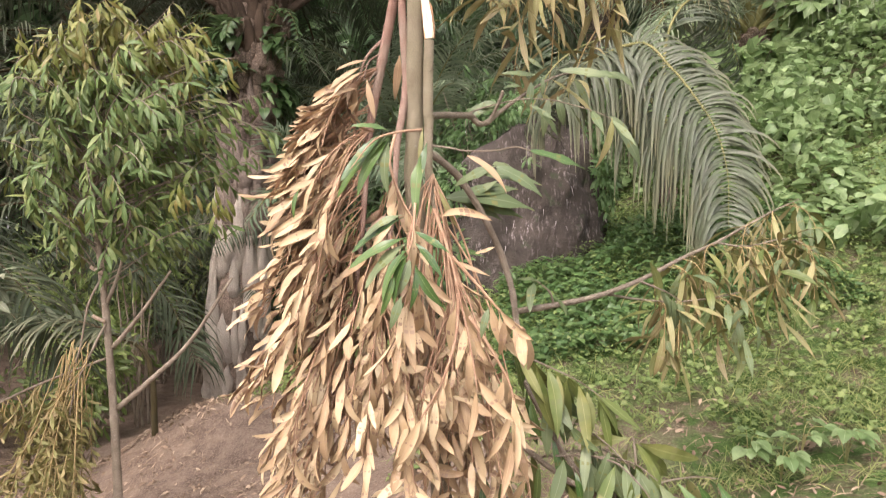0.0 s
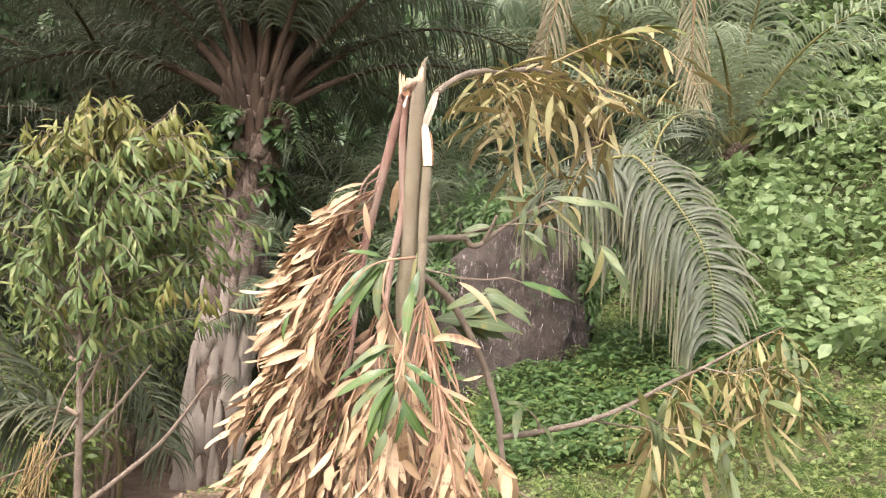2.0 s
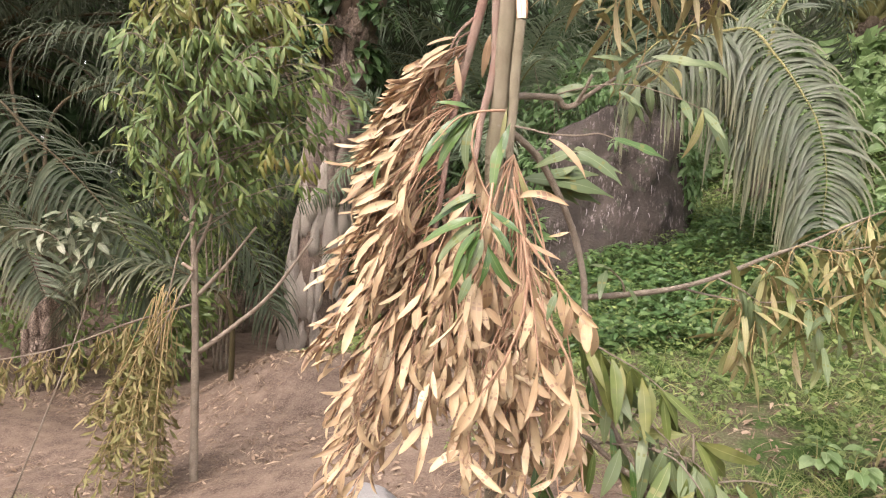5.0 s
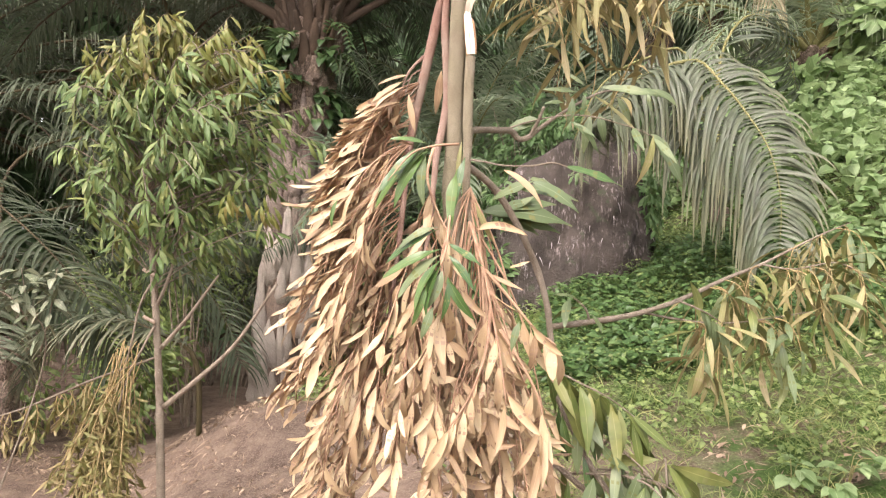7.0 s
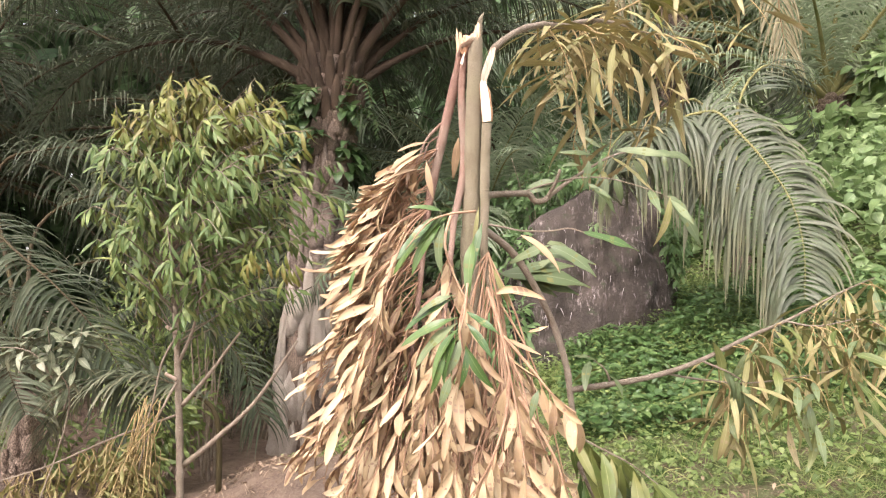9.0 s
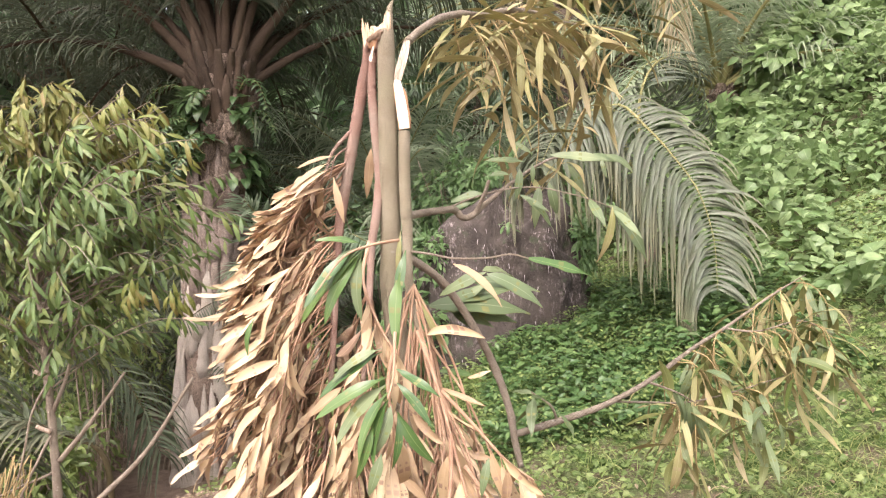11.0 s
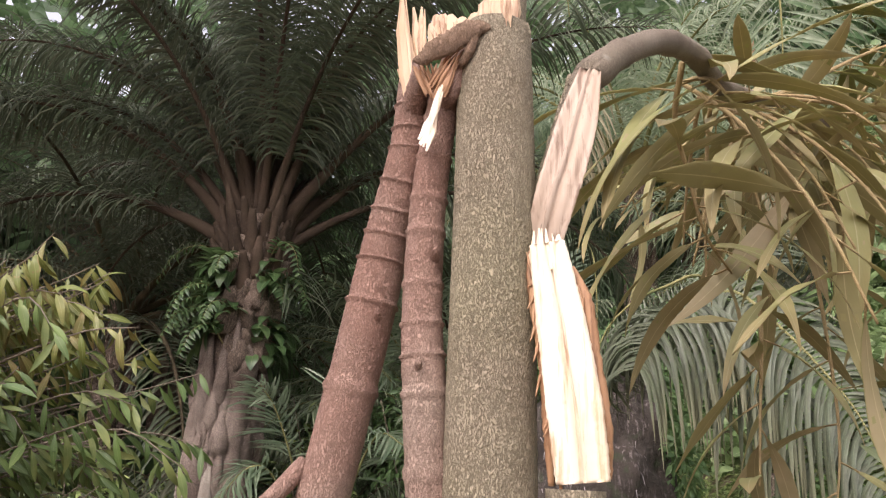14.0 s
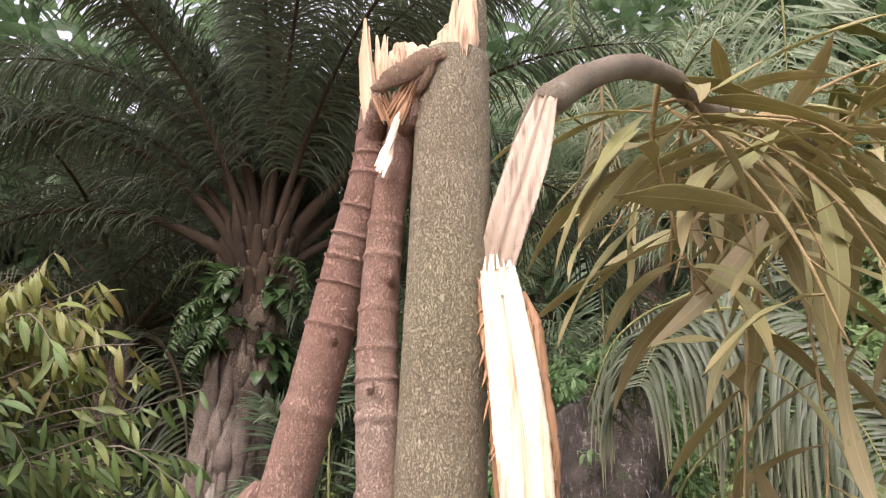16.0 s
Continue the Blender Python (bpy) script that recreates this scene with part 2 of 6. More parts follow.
M_STRAW = leaf_material("litter", [(0.15, 0.095, 0.06), (0.29, 0.2, 0.135), (0.45, 0.345, 0.24)], 0.8, 0.05)
M_TRUNK = bark_material("grey_bark", (0.275, 0.225, 0.152), (0.4, 0.342, 0.245), (0.34, 0.305, 0.192), spots=0.22, ridge=0.62)
M_STEM = bark_material("red_brown_bark", (0.31, 0.18, 0.135), (0.44, 0.305, 0.24), (0.37, 0.29, 0.225), scale=1.1, ridge=0.52)
M_TWIG = bark_material("twig_bark", (0.33, 0.19, 0.12), (0.5, 0.33, 0.215), (0.42, 0.27, 0.17), scale=2.0, ridge=0.2)
M_OLIVETWIG = bark_material("olive_twig_bark", (0.27, 0.19, 0.09), (0.42, 0.32, 0.165), (0.36, 0.27, 0.12), scale=2.0, ridge=0.2)
M_GREYTWIG = bark_material("grey_twig_bark", (0.21, 0.165, 0.12), (0.35, 0.29, 0.225), (0.29, 0.24, 0.175), scale=1.3, spots=0.45, ridge=0.5)
M_WOOD = wood_material("raw_wood", (0.88, 0.79, 0.64), (0.84, 0.68, 0.49), (0.55, 0.35, 0.19))
M_WOODOLD = wood_material("dried_raw_wood", (0.51, 0.404, 0.315), (0.425, 0.315, 0.225), (0.196, 0.119, 0.076))
M_SPLINTER = wood_material("splinter_wood", (0.59, 0.426, 0.279), (0.508, 0.328, 0.189), (0.246, 0.123, 0.057))
M_INNER = wood_material("inner_bark", (0.38, 0.2, 0.1), (0.47, 0.28, 0.15), (0.18, 0.085, 0.04))
M_STRAP = bark_material("torn_bark", (0.25, 0.165, 0.11), (0.38, 0.265, 0.185), (0.32, 0.205, 0.13), scale=1.2, ridge=0.5)
M_PALMTRUNK = bark_material("palm_trunk", (0.135, 0.099, 0.075), (0.435, 0.33, 0.255), (0.255, 0.188, 0.138), scale=0.09, ridge=1.0)
M_STUMP = bark_material("palm_stubs", (0.368, 0.308, 0.253), (0.642, 0.573, 0.478), (0.505, 0.437, 0.362), scale=0.2, ridge=0.6)
M_PLATE = bark_material("palm_bark_plates", (0.11, 0.077, 0.058), (0.42, 0.335, 0.275), (0.23, 0.174, 0.138), scale=0.16, ridge=0.9)
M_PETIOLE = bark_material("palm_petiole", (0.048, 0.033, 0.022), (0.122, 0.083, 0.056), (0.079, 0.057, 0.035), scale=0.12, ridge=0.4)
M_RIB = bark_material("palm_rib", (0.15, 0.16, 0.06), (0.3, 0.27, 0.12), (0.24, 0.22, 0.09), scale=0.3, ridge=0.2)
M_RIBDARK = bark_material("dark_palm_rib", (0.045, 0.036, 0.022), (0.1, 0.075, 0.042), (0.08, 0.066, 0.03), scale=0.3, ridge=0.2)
M_ROOT = bark_material("rootlet", (0.3, 0.26, 0.25), (0.5, 0.45, 0.44), (0.4, 0.36, 0.35), scale=1.0, ridge=0.3)
M_GROUND = ground_material()
M_ROCK = rock_material()
M_STONE = bark_material("pale_stone", (0.27, 0.254, 0.238), (0.389, 0.373, 0.351), (0.324, 0.307, 0.286), scale=0.4, ridge=0.2)


# ---- mesh tools ----
def unit(v):
    v = np.asarray(v, float)
    return v / max(1e-9, np.linalg.norm(v))


class Bag:
    """Quads of many small pieces, joined into one mesh."""

    def __init__(self):
        self.v, self.f, self.m, self.uv, self.count = [], [], [], [], 0

    def add(self, piece, m=None, slot=0):
        v, f, mats, uv = piece
        if m is not None:
            v = v @ m[:3, :3].T + m[:3, 3]
        self.v.append(v), self.f.append(f + self.count), self.m.append(mats + slot), self.uv.append(uv[f.ravel()])
        self.count += len(v)
        return self

    def mesh(self, name, materials, smooth=True):
        me = bpy.data.meshes.new(name)
        v, f = np.concatenate(self.v), np.concatenate(self.f)
        me.vertices.add(len(v)), me.loops.add(4 * len(f)), me.polygons.add(len(f))
        me.vertices.foreach_set("co", v.astype(np.float32).ravel())
        me.loops.foreach_set("vertex_index", f.astype(np.int32).ravel())
        me.polygons.foreach_set("loop_start", np.arange(0, 4 * len(f), 4, dtype=np.int32))
        me.polygons.foreach_set("material_index", np.concatenate(self.m).astype(np.int32))
        me.polygons.foreach_set("use_smooth", np.full(len(f), smooth, dtype=bool))
        me.uv_layers.new(name="UVMap").data.foreach_set("uv", np.concatenate(self.uv).astype(np.float32).ravel())
        me.update(calc_edges=True)
        for material in materials:
            me.materials.append(material)
        return me


def frame_of(p, along, up=(0, 0, 1), size=1.0):
    x = unit(along)
    y = np.cross(up, x)
    if np.linalg.norm(y) < 1e-3:
        y = np.cross((0.3, 1, 0), x)
    y = unit(y)
    m = np.eye(4)
    m[:3, 0], m[:3, 1], m[:3, 2], m[:3, 3] = x * size, y * size, np.cross(x, y) * size, p
    return m


def leaf(length, width, fold=0.25, droop=0.15, curl=0.0, n=7, thin=False, belly=1.0, wave=0.0, stalk=0.06, twist=0.0, blunt=0.95):
    """A leaf along +x with its upper face to +z; two faces with a slot each unless thin."""
    s = np.linspace(0, 1, n + 1)
    w = np.maximum(0.02, np.sin(np.pi * np.clip((s - stalk) / (1 - stalk), 0, 1) ** belly) ** blunt) * width / 2
    w[0] = width * 0.035
    turn = -droop * 2 * s
    x = np.concatenate([[0], np.cumsum(np.cos(turn[1:]) * length / n)])
    z = np.concatenate([[0], np.cumsum(np.sin(turn[1:]) * length / n)])
    side = curl * length * s ** 2
    ripple = wave * width * np.sin(s * 13)
    rise = fold * w
    c, d = np.cos(twist * s), np.sin(twist * s)
    lw, lh, rw, rh = w * np.cos(fold), rise + ripple, -w * np.cos(fold), rise - ripple
    left = np.stack([x, side + lw * c - lh * d, z + lw * d + lh * c], 1)
    mid = np.stack([x, side, z], 1)
    right = np.stack([x, side + rw * c - rh * d, z + rw * d + rh * c], 1)
    k = n + 1
    i = np.arange(n)
    tops = np.concatenate([np.stack([i, k + i, k + i + 1, i + 1], 1), np.stack([k + i, 2 * k + i, 2 * k + i + 1, k + i + 1], 1)])
    v = np.concatenate([left, mid, right])
    uv = np.concatenate([np.stack([s, np.full(k, e)], 1) for e in (0.0, 0.5, 1.0)])
    if thin:
        return v, tops, np.zeros(len(tops), int), uv
    under = np.concatenate([left, mid, right]) - np.array([0, 0, 0.0007])
    v = np.concatenate([v, under])
    uv = np.concatenate([uv, uv])
    backs = tops[:, ::-1] + 3 * k
    return v, np.concatenate([tops, backs]), np.concatenate([np.zeros(2 * n, int), np.ones(2 * n, int)]), uv


def curve(points, n):
    """n + 1 points on a smooth line through the points."""
    p = np.asarray(points, float)
    p = np.concatenate([[2 * p[0] - p[1]], p, [2 * p[-1] - p[-2]]])
    t = np.linspace(0, len(p) - 3 - 1e-6, n + 1)
    i = t.astype(int)
    u = (t - i)[:, None]
    a, b, c, d = p[i], p[i + 1], p[i + 2], p[i + 3]
    return 0.5 * (2 * b + (c - a) * u + (2 * a - 5 * b + 4 * c - d) * u ** 2 + (3 * b - 3 * c + d - a) * u ** 3)


def tube(points, radii, n=24, sides=10, rough=0.0, rings=(), seed=0, slot=0):
    """A tapered round stem through the points; rings: places along it with a raised leaf scar."""
    c = curve(points, n)
    t = np.linspace(0, 1, n + 1)
    r = np.interp(t, np.linspace(0, 1, len(radii)), radii)
    for place in rings:
        r = r * (1 + 0.12 * np.exp(-((t - place) * n / 0.9) ** 2) - 0.02 * np.exp(-((t - place) * n / 2.2 + 1.5) ** 2))
    d = np.gradient(c, axis=0)
    d /= np.linalg.norm(d, axis=1)[:, None]
    ref = np.array([0.1, 1.0, 0.05])
    a = np.cross(d, ref)
    a /= np.linalg.norm(a, axis=1)[:, None]
    b = np.cross(d, a)
    ang = np.linspace(0, 2 * np.pi, sides, endpoint=False)
    luck = np.random.default_rng(seed + 3)
    bumps = 1 + rough * luck.uniform(-1, 1, (n + 1, sides))
    ringv = c[:, None] + (a[:, None] * np.cos(ang)[None, :, None] + b[:, None] * np.sin(ang)[None, :, None]) * (r[:, None] * bumps)[..., None]
    v = np.concatenate([(c[0] + (ringv[0] - c[0]) * 0.04)[None], ringv, (c[-1] + (ringv[-1] - c[-1]) * 0.04)[None]])
    k = len(v)
    v = v.reshape(-1, 3)
    i, j = np.meshgrid(np.arange(k - 1), np.arange(sides), indexing="ij")
    i, j = i.ravel(), j.ravel()
    f = np.stack([i * sides + j, (i + 1) * sides + j, (i + 1) * sides + (j + 1) % sides, i * sides + (j + 1) % sides], 1)
    uv = np.stack([np.repeat(np.linspace(0, 1, k), sides), np.tile(ang / 6.2832, k)], 1)
    return v, f, np.full(len(f), slot, int), uv


def flat(piece, axis, share):
    """A stem pressed flat along an axis."""
    v, f, m, uv = piece
    c, axis = v.mean(0), unit(axis)
    return v - np.outer((v - c) @ axis, axis) * (1 - share), f, m, uv


def part(name, bag, materials, parent, label="", smooth=True):
    materials = materials if isinstance(materials, (list, tuple)) else [materials]
    ob = new(name, bag.mesh(name, materials, smooth))
    ob.parent = parent
    if label:
        ob["label"] = label
    return ob


def thing(name, label, category, group="", kind=""):
    return tagged(new(name), label, category, group, kind)


def solo(piece, *more):
    bag = Bag().add(piece)
    for other in more:
        bag.add(other)
    return bag


def leaf_meshes(name, materials, sizes, count=6, fold=(0.06, 0.3), **how):
    made = []
    for k in range(count):
        size, width = rnd(*sizes[0]), rnd(*sizes[1])
        made.append(solo(leaf(size, width, rnd(*fold), rnd(*how.get("droop", (0.05, 0.5))), rnd(-0.2, 0.2), n=9, belly=rnd(0.72, 0.95), wave=rnd(0.02, 0.1), twist=rnd(*how.get("twist", (-0.15, 0.15))), blunt=how.get("blunt", 0.85))).mesh(name, materials))
    return made


def place_leaf(meshes, m, parent):
    ob = bpy.data.objects.new("leaf", meshes[RNG.integers(len(meshes))])
    scene.collection.objects.link(ob)
    ob.parent = parent
    ob.matrix_basis = Matrix(m.tolist())
    return ob


def hang(out, down, spread=0.35):
    """A direction between out and straight down, with some luck."""
    d = np.array([*unit([*out[:2], 0])[:2], 0]) * (1 - down) + np.array([0, 0, -down]) + RNG.normal(0, spread, 3) * 0.5
    return unit(d)


def ground_z(x, y):
    cy, cx = np.clip(y - 3.5, 0, 11), np.clip(x + 3.2, 0, 12)
    z = 0.15 * np.clip(x, 0, 8) + 0.205 * np.clip(x, -4, 0) + 0.045 * cy * cx * np.clip(1.2 - (y - 14) / 40, 0.2, 1)
    z = z + 0.45 * np.exp(-(((x + 2.6) / 0.9) ** 2 + ((y - 5.9) / 0.8) ** 2))
    return z + 0.02

# ---- ground ----
def ground():
    xs = np.concatenate([[-900, -300, -100, -40, -20], np.arange(-12, 14, 0.13), [20, 40, 100, 300, 900]])
    ys = np.concatenate([[-900, -300, -100, -40, -15], np.arange(-6, 20, 0.13), [26, 40, 100, 300, 900]])
    gx, gy = np.meshgrid(xs, ys, indexing="ij")
    z = ground_z(gx, gy)
    for i in range(len(xs)):
        for j in range(len(ys)):
            z[i, j] += 0.07 * noise.noise((xs[i] * 0.9, ys[j] * 0.9, 0)) + 0.03 * noise.noise((xs[i] * 3.1, ys[j] * 3.1, 4))
    v = np.stack([gx, gy, z], -1).reshape(-1, 3)
    k = len(ys)
    i, j = np.meshgrid(np.arange(len(xs) - 1), np.arange(k - 1), indexing="ij")
    i, j = i.ravel(), j.ravel()
    f = np.stack([i * k + j, (i + 1) * k + j, (i + 1) * k + j + 1, i * k + j + 1], 1)
    bag = Bag().add((v, f, np.zeros(len(f), int), v[:, :2] * 0.1))
    ob = new("ground", bag.mesh("ground", [M_GROUND]))
    return tagged(ob, "reddish brown soil slope with litter and green growth", "ground", kind="structure")


ground()


def lump(name, centre, size, material, label, category, seed, detail=4, rough=0.3, flat_top=None, lean=0.0):
    bm = bmesh.new()
    bmesh.ops.create_icosphere(bm, subdivisions=detail, radius=1)
    for vert in bm.verts:
        c = vert.co.copy()
        k = 1 + rough * noise.noise(c * 1.3 + Vector((seed, 0, 0))) + rough * 0.45 * noise.noise(c * 3.7 + Vector((0, seed, 0))) + rough * 0.2 * noise.noise(c * 9 + Vector((0, 0, seed)))
        vert.co = Vector((c.x * size[0], c.y * size[1], c.z * size[2])) * k
        if flat_top is not None and vert.co.z > flat_top:
            vert.co.z = flat_top + (vert.co.z - flat_top) * 0.2
        vert.co.z += lean * vert.co.x
    me = bpy.data.meshes.new(name)
    bm.to_mesh(me)
    bm.free()
    me.materials.append(material)
    for p in me.polygons:
        p.use_smooth = True
    ob = new(name, me)
    ob.location = centre
    return tagged(ob, label, category)


bank = lump("earth_bank", (0.36, 9.2, 1.5), (1.16, 0.85, 1.9), M_ROCK, "dark purplish grey earth bank with pale vertical streaks", "earth bank", 3.0, 6, 0.3, 1.42, 0.6)
ROOTS = np.random.default_rng(23)
facing = [v for v in bank.data.vertices if v.normal.y < -0.45 and -1.2 < v.co.z < 1.1]
for k in range(90):
    vert = facing[int(ROOTS.integers(len(facing)))]
    at = np.array(vert.co + vert.normal * 0.006)
    fall = ROOTS.uniform(0.05, 0.16)
    bend = np.array([ROOTS.normal(0, 0.02), -0.004, 0])
    part("rootlet", solo(tube([at + np.array(vert.normal) * -0.02, at + bend * 0.4 + np.array([0, 0, -0.4 * fall]), at + bend + np.array([0, -0.3 * fall * vert.normal.z, -fall])], [0.006, 0.005, 0.002], 6, 5, 0.2, seed=k)), M_ROOT, bank, "pale hanging rootlet" if k == 0 else "")
lump("stone", (-0.62, 2.55, 0.16), (0.15, 0.12, 0.11), M_STONE, "pale grey stone lying on the brown soil", "stone", 8.0, 4, 0.2)


# ---- palms ----
def frond_piece(points, leaflets=46, length=0.75, width=0.04, droop=0.9, start=0.2, spread=1.0, base=0.03, tip=0.006, seg=4, lift=0.25, seed=0, gravity=0.0, pieces=None):
    """A feather palm frond along a line: rib in slot 0, leaflets in slot 1."""
    luck = np.random.default_rng(seed + 11)
    bag = Bag()
    c = curve(points, 60)
    rib = tube(points, [base * 1.5, base, base * 0.7, base * 0.45, tip], 18, 6)
    bag.add(rib)
    d = np.gradient(c, axis=0)
    d /= np.linalg.norm(d, axis=1)[:, None]
    for k in range(leaflets):
        s = start + (1 - start) * (k + 0.5) / leaflets
        i = min(59, int(s * 60))
        t, p = d[i], c[i] + (c[i + 1] - c[i]) * (s * 60 - i)
        side = np.cross(t, (0, 0, 1))
        side = unit(side) if np.linalg.norm(side) > 0.15 else unit(np.cross(t, (0.2, -1, 0.1)))
        up = np.cross(side, t)
        u = (s - start) / (1 - start)
        size = length * (0.45 + 0.75 * np.sin(np.pi * min(1, 0.18 + 0.8 * u) ** 0.9)) * luck.uniform(0.85, 1.1)
        for sign in (-1, 1):
            lean = 0.35 + 0.5 * u + luck.normal(0, 0.1)
            way = unit(sign * side * spread + t * lean + up * (lift + luck.normal(0, 0.26)) - np.array([0, 0, gravity]))
            up = unit(up + np.array([0, 0, gravity * 1.5]))
            blade = leaf(size, width * luck.uniform(0.8, 1.15), 0.5, max(0.05, droop * luck.uniform(0.6, 1.35)), luck.normal(0, 0.03), seg, True, 0.75, 0, 0.0)
            if pieces is None:
                bag.add(blade, frame_of(p, way, up), 1)
            else:
                pieces.append((blade, frame_of(p, way, up)))
    return bag


def frond_part(parent, points, materials, label="", name="frond", **how):
    return part(name, frond_piece(points, **how), materials, parent, label)


def near_frond(parent, points, materials, label="", **how):
    """A frond seen close enough to tell its leaflets apart: each is a part of it."""
    pieces = []
    rib = part("frond", frond_piece(points, pieces=pieces, **how), materials[0], parent, label)
    for blade, m in pieces:
        ob = bpy.data.objects.new("leaflet", solo(blade).mesh("leaflet", [materials[1]]))
        scene.collection.objects.link(ob)
        ob.parent, ob.matrix_basis = rib, Matrix(m.tolist())
    return rib


def sagging(points, leaflets=60, length=1.0, width=0.04, sag=1.6, start=0.25, lean=(0.35, 0.85), lift=0.15, seg=6, seed=0, normal=None, bend=0.22, sides=(1.0, 1.0), stiff=1.0):
    """Leaflets on both sides of a rib that sink under their own weight; normal turns the frond's face."""
    luck = np.random.default_rng(seed + 17)
    c = curve(points, 80)
    d = np.gradient(c, axis=0)
    d /= np.linalg.norm(d, axis=1)[:, None]
    made = []
    for k in range(leaflets):
        u = (k + 0.5) / leaflets
        f = (start + (1 - start) * u) * 80
        i = min(79, int(f))
        t, p = d[i], c[i] + (c[i + 1] - c[i]) * (f - i)
        face = np.array((0.0, 0.0, 1.0) if normal is None else normal, float)
        side = np.cross(t, face)
        side = unit(side) if np.linalg.norm(side) > 0.12 else unit(np.cross(t, (0.3, -1, 0.1)))
        up = np.cross(side, t)
        size = length * (0.4 + 0.62 * math.sin(math.pi * (0.14 + 0.72 * u)))
        for sign in (-1, 1):
            way = unit(sign * side + t * (lean[0] + (lean[1] - lean[0]) * u + luck.normal(0, 0.1)) + up * (lift + luck.normal(0, bend)))
            n = size * sides[(sign + 1) // 2] * luck.uniform(0.82, 1.12) / seg
            line, flow = [p], []
            pull = (sag if sign > 0 else sag * stiff) * luck.uniform(0.7, 1.35)
            for j in range(seg + 1):
                flow.append(way)
                way = unit(way + np.array([0, 0, -pull * (0.35 + j / seg) / seg]))
                line.append(line[-1] + flow[-1] * n)
            line, flow = np.array(line[:seg + 1]), np.array(flow)
            across = np.cross(up + np.array([0, 0, 0.01]), flow)
            across /= np.maximum(1e-3, np.linalg.norm(across, axis=1))[:, None]
            rise = np.cross(flow, across)
            s = np.linspace(0, 1, seg + 1)
            w = (width * luck.uniform(0.8, 1.15) / 2 * np.minimum(1, 0.35 + 3 * s) * (1 - s ** 2.2) + 0.0008)[:, None]
            v = np.concatenate([line + across * w + rise * w * 0.45, line, line - across * w + rise * w * 0.45])
            q, a = seg + 1, np.arange(seg)
            faces = np.concatenate([np.stack([a, q + a, q + a + 1, a + 1], 1), np.stack([q + a, 2 * q + a, 2 * q + a + 1, q + a + 1], 1)])
            uv = np.concatenate([np.stack([s, np.full(q, e)], 1) for e in (0.0, 0.5, 1.0)])
            made.append((p, (v, faces, np.zeros(len(faces), int), uv)))
    return made


def sag_frond(parent, points, materials, radii, label="", single=False, **how):
    """A frond with sinking leaflets, each an object of its own where single."""
    bag = solo(tube(points, radii, 30, 8, 0.03))
    leaflets = sagging(points, **how)
    if not single:
        for p, piece in leaflets:
            bag.add(piece, None, 1)
        return part("frond", bag, materials, parent, label)
    rib = part("frond", bag, materials[0], parent, label)
    for p, (v, f, m, uv) in leaflets:
        ob = bpy.data.objects.new("leaflet", solo((v - p, f, m, uv)).mesh("leaflet", [materials[1]]))
        scene.collection.objects.link(ob)
        ob.parent, ob.location = rib, p
    return rib


def arc(foot, az, elev, size, bow, n=7):
    """Points of a rib that leaves at an angle and bows over; degrees."""
    pts, step = [np.array(foot, float)], size / n
    for j in range(n):
        e = radians(elev - bow * ((j + 0.3) / n) ** 1.35)
        a = radians(az)
        pts.append(pts[-1] + step * np.array([math.cos(a) * math.cos(e), math.sin(a) * math.cos(e), math.sin(e)]))
    return pts


def frond_meshes(materials, count, size, **how):
    """Fronds that rise along +x and bow down, to be turned about a crown."""
    made = []
    for k in range(count):
        bow = rnd(0.75, 1.1)
        pts = [(size * x, rnd(-0.02, 0.02) * size, size * z) for x, z in ((0, 0), (0.27, 0.13), (0.52, 0.17 - 0.02 * bow), (0.75, 0.12 - 0.09 * bow), (0.93, 0.0 - 0.22 * bow))]
        made.append(frond_piece(pts, seed=k * 5, **how).mesh("frond", materials))
    return made


def put_part(name, mesh, m, parent):
    ob = bpy.data.objects.new(name, mesh)
    scene.collection.objects.link(ob)
    ob.parent = parent
    ob.matrix_basis = m
    return ob


def crown(parent, top, meshes, count, low, high, size=(0.85, 1.1), turn=0.0):
    for k in range(count):
        u = (k + 0.5) / count
        az = k * 137.5 + rnd(-9, 9) + turn
        tilt = low + (high - low) * u + rnd(-6, 6)
        m = pose(*top, 0, 0, az) @ pose(0.12, 0, 0.35 * u, 0, -tilt, 0) @ pose(0, 0, 0, rnd(-25, 25))
        s = rnd(*size) * (1 - 0.15 * u)
        put_part("frond", meshes[k % len(meshes)], m @ Matrix.Diagonal((s, s, s, 1)), parent)


